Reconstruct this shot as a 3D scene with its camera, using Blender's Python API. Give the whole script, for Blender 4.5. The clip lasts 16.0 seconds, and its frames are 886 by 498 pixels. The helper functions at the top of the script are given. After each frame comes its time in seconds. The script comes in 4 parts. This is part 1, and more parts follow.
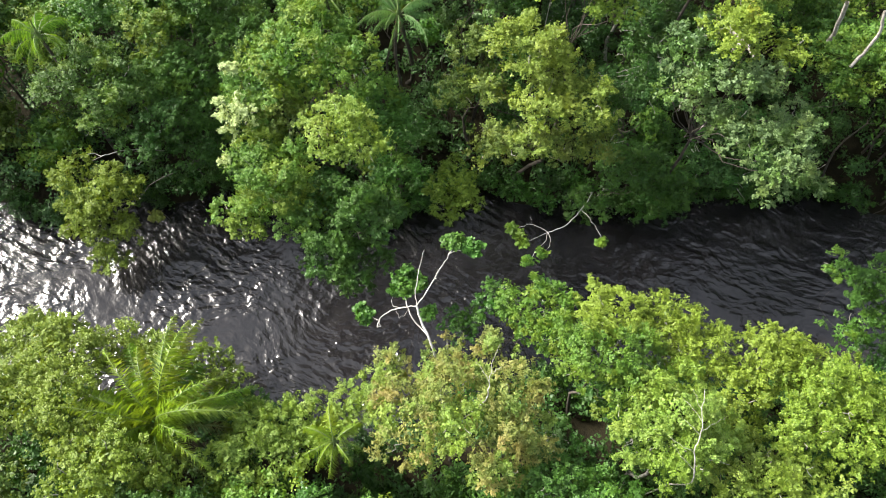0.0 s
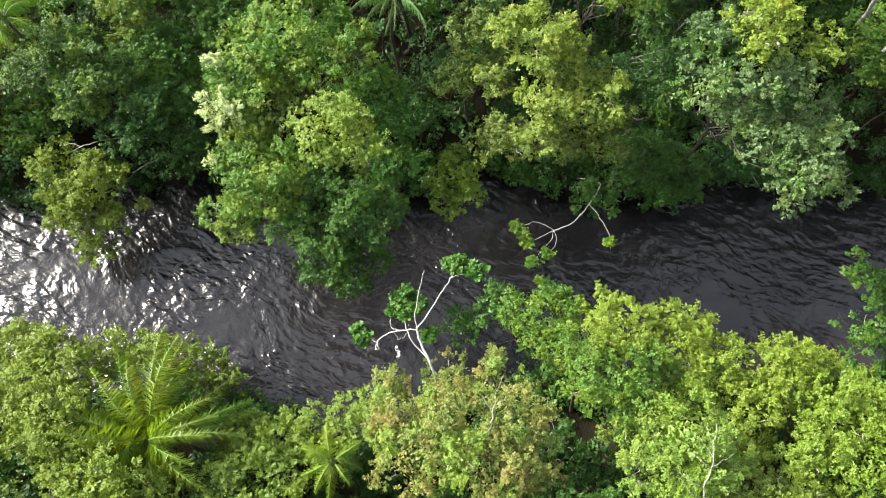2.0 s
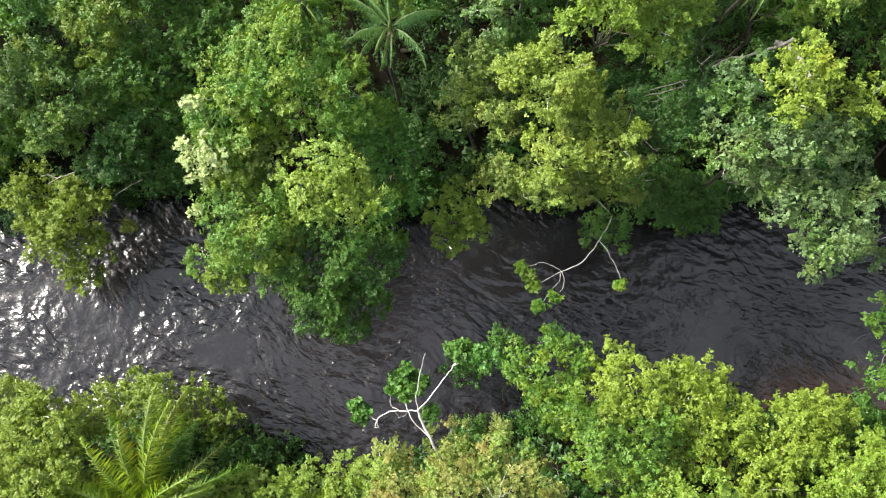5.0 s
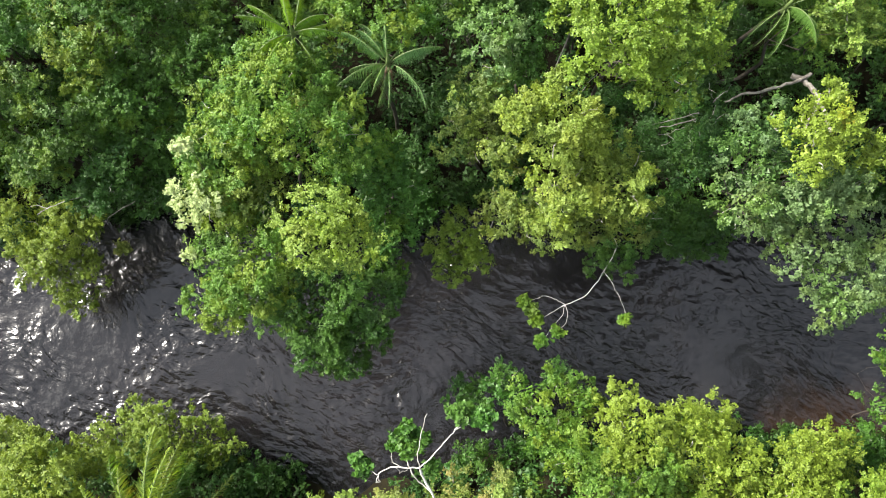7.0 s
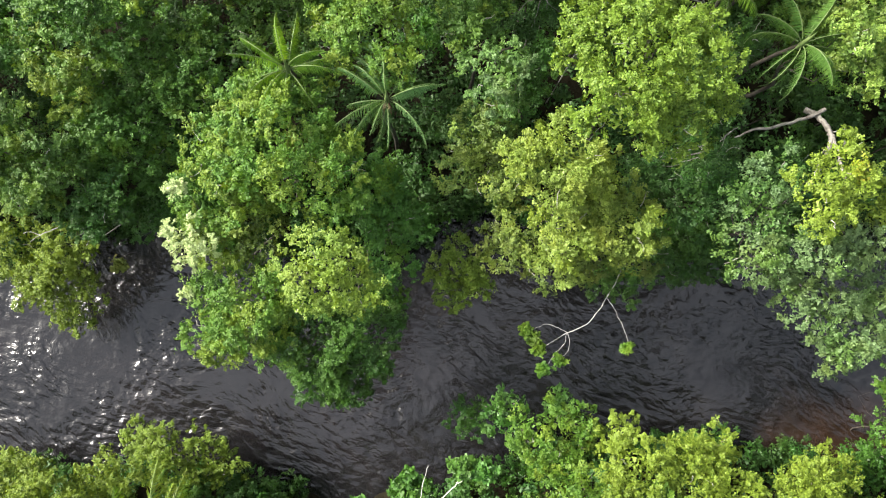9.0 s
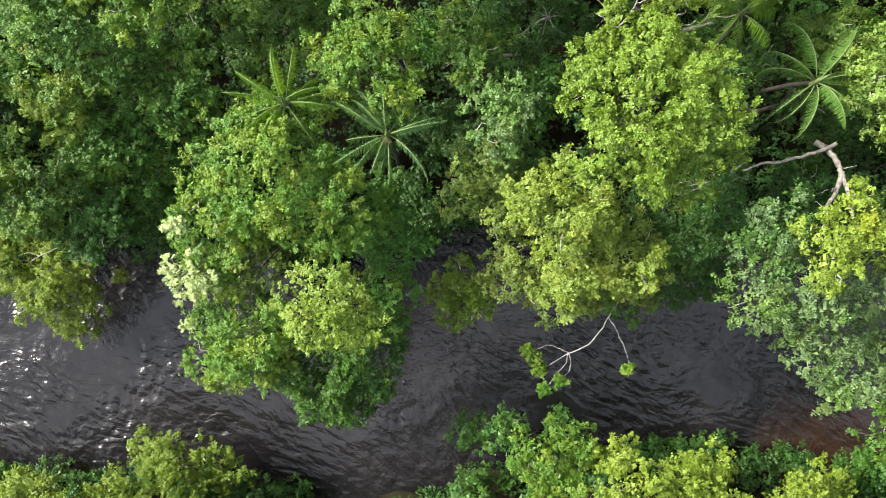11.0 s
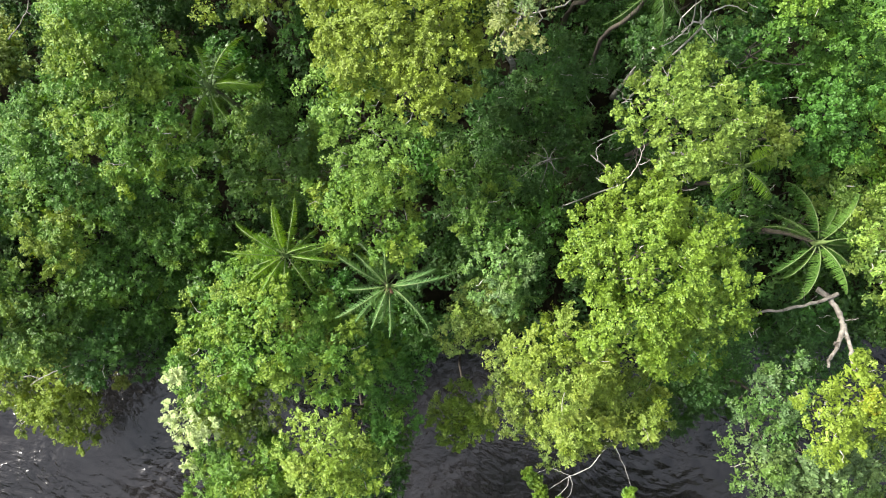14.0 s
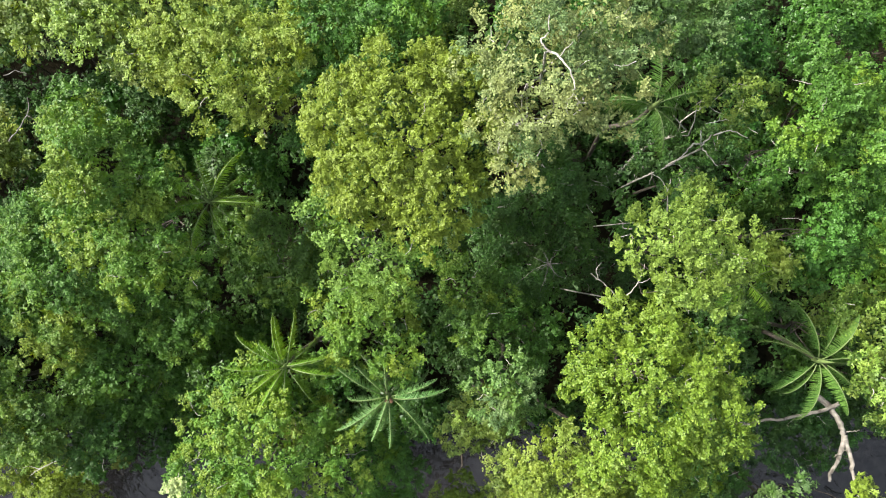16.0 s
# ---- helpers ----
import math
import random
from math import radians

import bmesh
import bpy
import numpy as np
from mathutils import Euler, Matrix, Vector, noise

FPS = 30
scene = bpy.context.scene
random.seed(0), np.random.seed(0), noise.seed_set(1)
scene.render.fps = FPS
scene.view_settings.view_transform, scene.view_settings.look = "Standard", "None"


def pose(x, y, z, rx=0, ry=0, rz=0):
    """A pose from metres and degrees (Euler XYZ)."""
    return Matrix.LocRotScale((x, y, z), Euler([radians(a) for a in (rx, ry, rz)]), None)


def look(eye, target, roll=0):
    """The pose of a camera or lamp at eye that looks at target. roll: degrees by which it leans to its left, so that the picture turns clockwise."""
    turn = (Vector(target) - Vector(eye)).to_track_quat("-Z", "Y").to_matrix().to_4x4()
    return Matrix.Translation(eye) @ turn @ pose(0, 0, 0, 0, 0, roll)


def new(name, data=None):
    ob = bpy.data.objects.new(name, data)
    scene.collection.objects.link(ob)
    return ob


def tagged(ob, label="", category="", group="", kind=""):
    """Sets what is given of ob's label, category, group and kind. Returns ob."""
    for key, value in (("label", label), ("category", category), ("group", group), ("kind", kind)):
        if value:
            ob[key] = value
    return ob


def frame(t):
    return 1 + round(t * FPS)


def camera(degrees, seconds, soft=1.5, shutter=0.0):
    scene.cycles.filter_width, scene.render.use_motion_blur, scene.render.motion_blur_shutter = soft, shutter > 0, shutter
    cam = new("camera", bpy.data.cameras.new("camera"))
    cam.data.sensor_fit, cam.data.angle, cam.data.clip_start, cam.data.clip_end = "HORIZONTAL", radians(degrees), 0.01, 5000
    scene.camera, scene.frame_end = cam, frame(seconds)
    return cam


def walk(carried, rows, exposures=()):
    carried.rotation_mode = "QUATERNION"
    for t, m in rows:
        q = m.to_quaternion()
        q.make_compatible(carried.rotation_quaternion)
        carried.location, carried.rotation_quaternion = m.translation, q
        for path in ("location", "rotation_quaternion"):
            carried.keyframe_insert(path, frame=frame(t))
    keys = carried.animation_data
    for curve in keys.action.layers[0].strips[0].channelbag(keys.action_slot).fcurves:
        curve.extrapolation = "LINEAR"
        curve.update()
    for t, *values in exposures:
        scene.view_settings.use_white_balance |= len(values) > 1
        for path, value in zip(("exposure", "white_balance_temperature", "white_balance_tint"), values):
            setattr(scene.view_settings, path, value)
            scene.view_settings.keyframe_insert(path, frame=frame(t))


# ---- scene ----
cam = camera(64.9, 16.0, soft=1.1)
METRES, EYE, TILT, LEAN, TURN = 50.0, 62.0, -63.3, 0.0, 0.0
ROWS = [
    (0.0, 0.0, 0.0, 0.0, -0.0, 0.0, 0.0),
    (0.5, -0.0006, 0.0147, 0.0288, -0.01, -1.56, 0.03),
    (1.0, -0.0008, 0.0294, 0.0582, -0.01, -3.14, 0.07),
    (1.5, -0.0013, 0.0438, 0.0877, -0.01, -4.68, 0.1),
    (2.0, -0.0014, 0.0586, 0.1168, -0.03, -6.15, 0.13),
    (2.5, -0.0006, 0.0734, 0.1469, 0.02, -7.56, 0.18),
    (3.0, -0.002, 0.0884, 0.1765, -0.03, -8.83, 0.19),
    (3.5, -0.0019, 0.1035, 0.2073, -0.01, -10.04, 0.23),
    (4.0, -0.0016, 0.1195, 0.2397, 0.01, -11.14, 0.27),
    (4.5, -0.0027, 0.1333, 0.2682, -0.05, -12.08, 0.28),
    (7.0, -0.0038, 0.2032, 0.4092, -0.11, -17.17, 0.49),
    (7.5, -0.0037, 0.2165, 0.4353, -0.11, -18.22, 0.51),
    (8.0, -0.0038, 0.2301, 0.462, -0.12, -19.31, 0.56),
    (8.5, -0.0042, 0.2438, 0.4886, -0.15, -20.41, 0.58),
    (9.0, -0.0045, 0.2575, 0.5151, -0.18, -21.53, 0.61),
    (11.5, -0.004, 0.3249, 0.6458, -0.12, -26.76, 0.73),
    (12.0, -0.0049, 0.3384, 0.6726, -0.17, -26.68, 0.72),
    (12.5, -0.0045, 0.352, 0.6996, -0.16, -26.62, 0.74),
    (13.0, -0.0045, 0.3655, 0.7263, -0.16, -26.56, 0.76),
    (13.5, -0.0043, 0.3785, 0.7524, -0.16, -26.44, 0.76),
    (14.0, -0.0035, 0.3925, 0.7797, -0.16, -26.43, 0.76),
    (14.5, -0.003, 0.4062, 0.8074, -0.17, -26.38, 0.77),
    (15.0, -0.0021, 0.4201, 0.8351, -0.14, -26.29, 0.77),
    (15.5, -0.0018, 0.4346, 0.864, -0.15, -26.23, 0.8),
    (16.0, -0.0014, 0.4492, 0.8932, -0.14, -26.15, 0.8),
]
walk(cam, [(t, pose(0, 0, EYE, TILT, LEAN, TURN) @ pose(METRES * x, METRES * y, METRES * z, 90 + pitch, roll, yaw)) for t, x, y, z, yaw, pitch, roll in ROWS], exposures=[(0.0, 1.84), (8.0, 1.78), (13.0, 1.78), (16.0, 1.68)])

# ---- world, sun ----
SUN = Vector((-0.76, 0.32, 0.56)).normalized()
world = bpy.data.worlds.new("sky")
scene.world = world
world.use_nodes = True
wt = world.node_tree
sky = wt.nodes.new("ShaderNodeTexSky")
sky.sky_type = "NISHITA"
sky.sun_disc = False
sky.sun_elevation = math.asin(SUN.z)
sky.sun_rotation = math.atan2(SUN.x, SUN.y)
sky.air_density, sky.dust_density, sky.ozone_density = 1.0, 4.0, 1.0
# thin broken cloud over the whole sky
where = wt.nodes.new("ShaderNodeTexCoord")
cloud = wt.nodes.new("ShaderNodeTexNoise")
cloud.inputs["Scale"].default_value, cloud.inputs["Detail"].default_value = 6.0, 5.0
wt.links.new(where.outputs["Generated"], cloud.inputs["Vector"])
cover = wt.nodes.new("ShaderNodeMapRange")
for key, value in (("From Min", 0.42), ("From Max", 0.58), ("To Min", 0.15), ("To Max", 1.0)):
    cover.inputs[key].default_value = value
wt.links.new(cloud.outputs["Fac"], cover.inputs["Value"])
veil = wt.nodes.new("ShaderNodeMix")
veil.data_type = "RGBA"
# an overcast sky is brightest overhead
height = wt.nodes.new("ShaderNodeSeparateXYZ")
wt.links.new(where.outputs["Generated"], height.inputs[0])
dome = wt.nodes.new("ShaderNodeMapRange")
dome.inputs["To Min"].default_value, dome.inputs["To Max"].default_value = 0.4, 1.0
wt.links.new(height.outputs["Z"], dome.inputs["Value"])
grey = wt.nodes.new("ShaderNodeVectorMath")
grey.operation = "SCALE"
grey.inputs[0].default_value = (8.6, 9.1, 9.9)
# thin cloud glows round the sun
toward = wt.nodes.new("ShaderNodeVectorMath")
toward.operation = "DOT_PRODUCT"
toward.inputs[1].default_value = SUN
wt.links.new(where.outputs["Generated"], toward.inputs[0])
aureole = wt.nodes.new("ShaderNodeMapRange")
for key, value in (("From Min", 0.6), ("From Max", 1.0), ("To Min", 1.0), ("To Max", 1.5)):
    aureole.inputs[key].default_value = value
wt.links.new(toward.outputs["Value"], aureole.inputs["Value"])
glow = wt.nodes.new("ShaderNodeMath")
glow.operation = "MULTIPLY"
wt.links.new(dome.outputs[0], glow.inputs[0])
wt.links.new(aureole.outputs[0], glow.inputs[1])
wt.links.new(glow.outputs[0], grey.inputs["Scale"])
wt.links.new(grey.outputs[0], veil.inputs[7])
wt.links.new(cover.outputs[0], veil.inputs[0])
wt.links.new(sky.outputs["Color"], veil.inputs[6])
wt.links.new(veil.outputs[2], wt.nodes["Background"].inputs["Color"])
wt.nodes["Background"].inputs["Strength"].default_value = 0.060
sun = new("sun", bpy.data.lights.new("sun", "SUN"))
sun.data.energy, sun.data.angle, sun.data.color = 5.2, radians(18), (1.0, 0.95, 0.86)
sun.matrix_world = look((0, 0, 90), Vector((0, 0, 90)) - SUN)


# ---- materials ----
def material(name):
    m = bpy.data.materials.new(name)
    m.use_nodes = True
    t = m.node_tree
    return m, t.nodes, t.links, t.nodes["Principled BSDF"]


def node(nodes, kind, **inputs):
    n = nodes.new(kind)
    for key, value in inputs.items():
        n.inputs[key.replace("_", " ")].default_value = value
    return n


def ramp(nodes, *stops):
    r = nodes.new("ShaderNodeValToRGB")
    e = r.color_ramp.elements
    while len(e) < len(stops):
        e.new(0.5)
    for el, (p, c) in zip(e, stops):
        el.position, el.color = p, (*c, 1)
    return r


def mixed(nodes, links, factor, a, b, blend="MIX"):
    m = nodes.new("ShaderNodeMix")
    m.data_type, m.blend_type = "RGBA", blend
    for socket, value in ((m.inputs[0], factor), (m.inputs[6], a), (m.inputs[7], b)):
        if isinstance(value, (int, float)):
            socket.default_value = value
        elif isinstance(value, tuple):
            socket.default_value = (*value, 1)
        else:
            links.new(value, socket)
    return m.outputs[2]


def leaf_material(name, dark, mid, light, patch, gloss=0.55, through_light=0.25):
    """Leaves: every leaf has its own shade, and patches a metre or two wide turn to another hue."""
    dark, mid, light, patch = [(r * 0.93, g * 1.06, b * 0.74) for r, g, b in (dark, mid, light, patch)]
    m, nodes, links, bsdf = material(name)
    geo = nodes.new("ShaderNodeNewGeometry")
    dark = tuple(0.72 * d + 0.28 * m for d, m in zip(dark, mid))
    light = tuple(0.78 * d + 0.22 * m for d, m in zip(light, mid))
    col = ramp(nodes, (0.0, dark), (0.5, mid), (1.0, light))
    links.new(geo.outputs["Random Per Island"], col.inputs[0])
    coords = nodes.new("ShaderNodeTexCoord")
    spots = node(nodes, "ShaderNodeTexNoise", Scale=0.55, Detail=3.0)
    links.new(coords.outputs["Object"], spots.inputs["Vector"])
    edge = ramp(nodes, (0.45, (0, 0, 0)), (0.68, (1, 1, 1)))
    links.new(spots.outputs["Fac"], edge.inputs[0])
    shade = mixed(nodes, links, edge.outputs[0], col.outputs[0], patch)
    info = nodes.new("ShaderNodeObjectInfo")
    own = nodes.new("ShaderNodeHueSaturation")
    for low, high, key, step in ((0.491, 0.509, "Hue", 1.0), (0.92, 1.12, "Value", 7.3)):
        vary = nodes.new("ShaderNodeMath")
        vary.operation = "MULTIPLY"
        vary.inputs[1].default_value = step
        links.new(info.outputs["Random"], vary.inputs[0])
        part_of = nodes.new("ShaderNodeMath")
        part_of.operation = "FRACT"
        links.new(vary.outputs[0], part_of.inputs[0])
        span = nodes.new("ShaderNodeMapRange")
        span.inputs["To Min"].default_value, span.inputs["To Max"].default_value = low, high
        links.new(part_of.outputs[0], span.inputs["Value"])
        links.new(span.outputs[0], own.inputs[key])
    links.new(shade, own.inputs["Color"])
    shade = own.outputs[0]
    fine = node(nodes, "ShaderNodeTexNoise", Scale=9.0, Detail=2.0)
    links.new(coords.outputs["Object"], fine.inputs["Vector"])
    grain = ramp(nodes, (0.3, (0.8, 0.8, 0.8)), (0.7, (1.2, 1.2, 1.2)))
    links.new(fine.outputs["Fac"], grain.inputs[0])
    colour = mixed(nodes, links, 1.0, shade, grain.outputs[0], "MULTIPLY")
    links.new(colour, bsdf.inputs["Base Color"])
    bsdf.inputs["Roughness"].default_value = gloss
    bsdf.inputs["Specular IOR Level"].default_value = 0.35
    tr = nodes.new("ShaderNodeBsdfTranslucent")
    warm = mixed(nodes, links, 1.0, colour, (1.5, 1.35, 0.5), "MULTIPLY")
    links.new(warm, tr.inputs["Color"])
    mix = node(nodes, "ShaderNodeMixShader", Fac=through_light)
    links.new(bsdf.outputs[0], mix.inputs[1])
    links.new(tr.outputs[0], mix.inputs[2])
    links.new(mix.outputs[0], nodes["Material Output"].inputs["Surface"])
    return m


def bark_material(name, a, b, rough=0.85):
    m, nodes, links, bsdf = material(name)
    coords = nodes.new("ShaderNodeTexCoord")
    n1 = node(nodes, "ShaderNodeTexNoise", Scale=2.5, Detail=6.0, Distortion=0.6)
    links.new(coords.outputs["Object"], n1.inputs["Vector"])
    col = ramp(nodes, (0.35, a), (0.65, b))
    links.new(n1.outputs["Fac"], col.inputs[0])
    links.new(col.outputs[0], bsdf.inputs["Base Color"])
    n2 = node(nodes, "ShaderNodeTexNoise", Scale=18.0, Detail=4.0)
    links.new(coords.outputs["Object"], n2.inputs["Vector"])
    bump = node(nodes, "ShaderNodeBump", Strength=0.6, Distance=0.03)
    links.new(n2.outputs["Fac"], bump.inputs["Height"])
    links.new(bump.outputs[0], bsdf.inputs["Normal"])
    bsdf.inputs["Roughness"].default_value = rough
    return m


LEAF = {
    "green": leaf_material("leaf_green", (0.024, 0.060, 0.011), (0.050, 0.112, 0.018), (0.081, 0.172, 0.040), (0.060, 0.125, 0.020)),
    "deep": leaf_material("leaf_deep_green", (0.017, 0.050, 0.011), (0.035, 0.092, 0.016), (0.062, 0.145, 0.032), (0.046, 0.095, 0.016), 0.42),
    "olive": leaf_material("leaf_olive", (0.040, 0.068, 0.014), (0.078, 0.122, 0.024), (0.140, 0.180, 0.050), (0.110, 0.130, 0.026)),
    "bright": leaf_material("leaf_bright_green", (0.035, 0.085, 0.012), (0.075, 0.150, 0.022), (0.132, 0.220, 0.045), (0.122, 0.180, 0.020)),
    "fresh": leaf_material("leaf_fresh_green", (0.054, 0.100, 0.010), (0.130, 0.182, 0.022), (0.232, 0.272, 0.058), (0.150, 0.200, 0.026)),
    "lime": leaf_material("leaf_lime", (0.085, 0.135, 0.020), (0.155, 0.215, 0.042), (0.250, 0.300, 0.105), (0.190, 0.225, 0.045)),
    "yellow": leaf_material("leaf_yellow_green", (0.098, 0.140, 0.015), (0.156, 0.200, 0.026), (0.223, 0.260, 0.060), (0.144, 0.186, 0.028)),
    "blue": leaf_material("leaf_blue_green", (0.040, 0.080, 0.026), (0.085, 0.145, 0.048), (0.150, 0.215, 0.090), (0.090, 0.145, 0.035), 0.45),
    "sage": leaf_material("leaf_sage", (0.045, 0.078, 0.034), (0.086, 0.132, 0.062), (0.145, 0.195, 0.110), (0.108, 0.145, 0.052)),
    "pale": leaf_material("leaf_pale_olive", (0.085, 0.105, 0.045), (0.160, 0.185, 0.090), (0.260, 0.280, 0.160), (0.200, 0.205, 0.090)),
    "mint": leaf_material("leaf_mint", (0.077, 0.130, 0.026), (0.138, 0.215, 0.045), (0.226, 0.300, 0.086), (0.154, 0.215, 0.043)),
    "brown": leaf_material("leaf_russet", (0.086, 0.109, 0.028), (0.172, 0.201, 0.052), (0.287, 0.287, 0.115), (0.265, 0.201, 0.081)),
    "cream": leaf_material("blossom_cream", (0.172, 0.224, 0.103), (0.344, 0.387, 0.232), (0.533, 0.542, 0.430), (0.327, 0.370, 0.206), 0.6, 0.2),
    # near-black green: canopy shade painted into the leaf colour
    "dark": leaf_material("leaf_painted_shade", (0.016, 0.044, 0.012), (0.032, 0.080, 0.020), (0.060, 0.118, 0.034), (0.042, 0.080, 0.018)),
    "orange": leaf_material("leaf_turning", (0.120, 0.170, 0.012), (0.195, 0.225, 0.022), (0.270, 0.210, 0.035), (0.200, 0.200, 0.022)),
    "palm": leaf_material("frond_green", (0.050, 0.100, 0.027), (0.077, 0.144, 0.043), (0.119, 0.194, 0.065), (0.069, 0.125, 0.031), 0.4, 0.25),
    "palm_silver": leaf_material("frond_silver_green", (0.072, 0.138, 0.065), (0.123, 0.210, 0.109), (0.210, 0.312, 0.189), (0.109, 0.189, 0.080), 0.38, 0.2),
    "palm_pale": leaf_material("frond_yellow_green", (0.092, 0.169, 0.024), (0.144, 0.245, 0.034), (0.211, 0.321, 0.059), (0.135, 0.220, 0.030), 0.4, 0.3),
    "palm_bright": leaf_material("frond_bright_green", (0.116, 0.182, 0.020), (0.187, 0.264, 0.033), (0.264, 0.341, 0.066), (0.209, 0.253, 0.039), 0.4, 0.3),
    "palm_olive": leaf_material("frond_olive", (0.084, 0.126, 0.022), (0.150, 0.198, 0.036), (0.228, 0.264, 0.072), (0.168, 0.168, 0.042), 0.45, 0.3),
    "palm_dry": leaf_material("frond_dry", (0.120, 0.110, 0.040), (0.170, 0.150, 0.065), (0.230, 0.200, 0.100), (0.150, 0.150, 0.040), 0.6, 0.2),
}
BARK = bark_material("bark_brown", (0.030, 0.024, 0.018), (0.075, 0.062, 0.048))
WHITE_BARK = bark_material("bark_white", (0.32, 0.30, 0.27), (0.56, 0.54, 0.50))
PALE_BARK = bark_material("bark_pale_grey", (0.17, 0.155, 0.135), (0.40, 0.38, 0.34))
DEAD_WOOD = bark_material("dead_wood_grey", (0.070, 0.064, 0.056), (0.21, 0.195, 0.175))
FALLEN_WOOD = bark_material("fallen_trunk_wood", (0.10, 0.085, 0.07), (0.32, 0.29, 0.25))
RACHIS = bark_material("frond_stalk", (0.07, 0.11, 0.03), (0.13, 0.18, 0.06), 0.5)
SPATHE = bark_material("palm_flower_brown", (0.07, 0.035, 0.02), (0.13, 0.07, 0.04))

SOIL, nodes, links, bsdf = material("forest_floor")
coords = nodes.new("ShaderNodeTexCoord")
n1 = node(nodes, "ShaderNodeTexNoise", Scale=0.6, Detail=8.0, Roughness=0.7)
links.new(coords.outputs["Object"], n1.inputs["Vector"])
# soil and litter tones, lowered to include the shade under the trees
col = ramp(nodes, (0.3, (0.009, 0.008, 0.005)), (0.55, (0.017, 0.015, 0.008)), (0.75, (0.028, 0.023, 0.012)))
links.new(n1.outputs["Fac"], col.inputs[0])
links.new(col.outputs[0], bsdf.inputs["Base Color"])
n2 = node(nodes, "ShaderNodeTexNoise", Scale=7.0, Detail=5.0)
links.new(coords.outputs["Object"], n2.inputs["Vector"])
bump = node(nodes, "ShaderNodeBump", Strength=0.8, Distance=0.1)
links.new(n2.outputs["Fac"], bump.inputs["Height"])
links.new(bump.outputs[0], bsdf.inputs["Normal"])
bsdf.inputs["Roughness"].default_value = 0.95
bsdf.inputs["Specular IOR Level"].default_value = 0.08

# tea-dark river: brown body colour, reddish in the shallows, ripples along the current
WATER, nodes, links, bsdf = material("river_water")
coords = nodes.new("ShaderNodeTexCoord")
body = node(nodes, "ShaderNodeTexNoise", Scale=0.16, Detail=6.0, Roughness=0.6)
links.new(coords.outputs["Object"], body.inputs["Vector"])
col = ramp(nodes, (0.35, (0.0050, 0.0046, 0.0052)), (0.55, (0.0082, 0.0072, 0.0080)), (0.75, (0.0135, 0.0115, 0.0118)))
links.new(body.outputs["Fac"], col.inputs[0])
# reddish sand shows through the shallows off the muddy bank
place = nodes.new("ShaderNodeVectorMath")
place.operation = "DISTANCE"
place.inputs[1].default_value = (34.0, 14.0, 0.0)
links.new(coords.outputs["Object"], place.inputs[0])
wavy = nodes.new("ShaderNodeMath")
wavy.operation = "MULTIPLY_ADD"
wavy.inputs[1].default_value = -9.0
links.new(body.outputs["Fac"], wavy.inputs[0])
links.new(place.outputs["Value"], wavy.inputs[2])
shallow = nodes.new("ShaderNodeMapRange")
shallow.inputs["From Min"].default_value, shallow.inputs["From Max"].default_value = -2.5, 4.5
shallow.inputs["To Min"].default_value, shallow.inputs["To Max"].default_value = 1.0, 0.0
links.new(wavy.outputs[0], shallow.inputs["Value"])
links.new(mixed(nodes, links, shallow.outputs[0], col.outputs[0], (0.028, 0.015, 0.009)), bsdf.inputs["Base Color"])
bsdf.inputs["Roughness"].default_value = 0.20
bsdf.inputs["IOR"].default_value = 1.52
# the current bends the ripples: their lines wander as they cross the river
bend = node(nodes, "ShaderNodeTexNoise", Scale=0.10, Detail=1.0)
links.new(coords.outputs["Object"], bend.inputs["Vector"])
sway = nodes.new("ShaderNodeVectorMath")
sway.operation = "MULTIPLY_ADD"
sway.inputs[1].default_value = (4.0, 4.0, 0.0)
links.new(bend.outputs["Color"], sway.inputs[0])
links.new(coords.outputs["Object"], sway.inputs[2])
stretch = nodes.new("ShaderNodeMapping")
stretch.vector_type = "TEXTURE"
stretch.inputs["Rotation"].default_value = (0, 0, radians(-28))
stretch.inputs["Scale"].default_value = (1.15, 0.72, 1.0)
links.new(sway.outputs[0], stretch.inputs["Vector"])
w1 = node(nodes, "ShaderNodeTexNoise", Scale=0.70, Detail=1.0, Roughness=0.4, Distortion=0.15)
w2 = node(nodes, "ShaderNodeTexNoise", Scale=1.5, Detail=2.0, Roughness=0.5, Distortion=0.25)
for w in (w1, w2):
    links.new(stretch.outputs[0], w.inputs["Vector"])


def creased(w, sharp):
    """Waves with rounded backs and sharp troughs."""
    fold = nodes.new("ShaderNodeMath")
    fold.operation = "SUBTRACT"
    fold.inputs[1].default_value = 0.5
    links.new(w.outputs["Fac"], fold.inputs[0])
    both = nodes.new("ShaderNodeMath")
    both.operation = "ABSOLUTE"
    links.new(fold.outputs[0], both.inputs[0])
    joined = nodes.new("ShaderNodeMath")
    joined.operation = "MULTIPLY_ADD"
    joined.inputs[1].default_value = sharp
    links.new(both.outputs[0], joined.inputs[0])
    links.new(w.outputs["Fac"], joined.inputs[2])
    return joined.outputs[0]


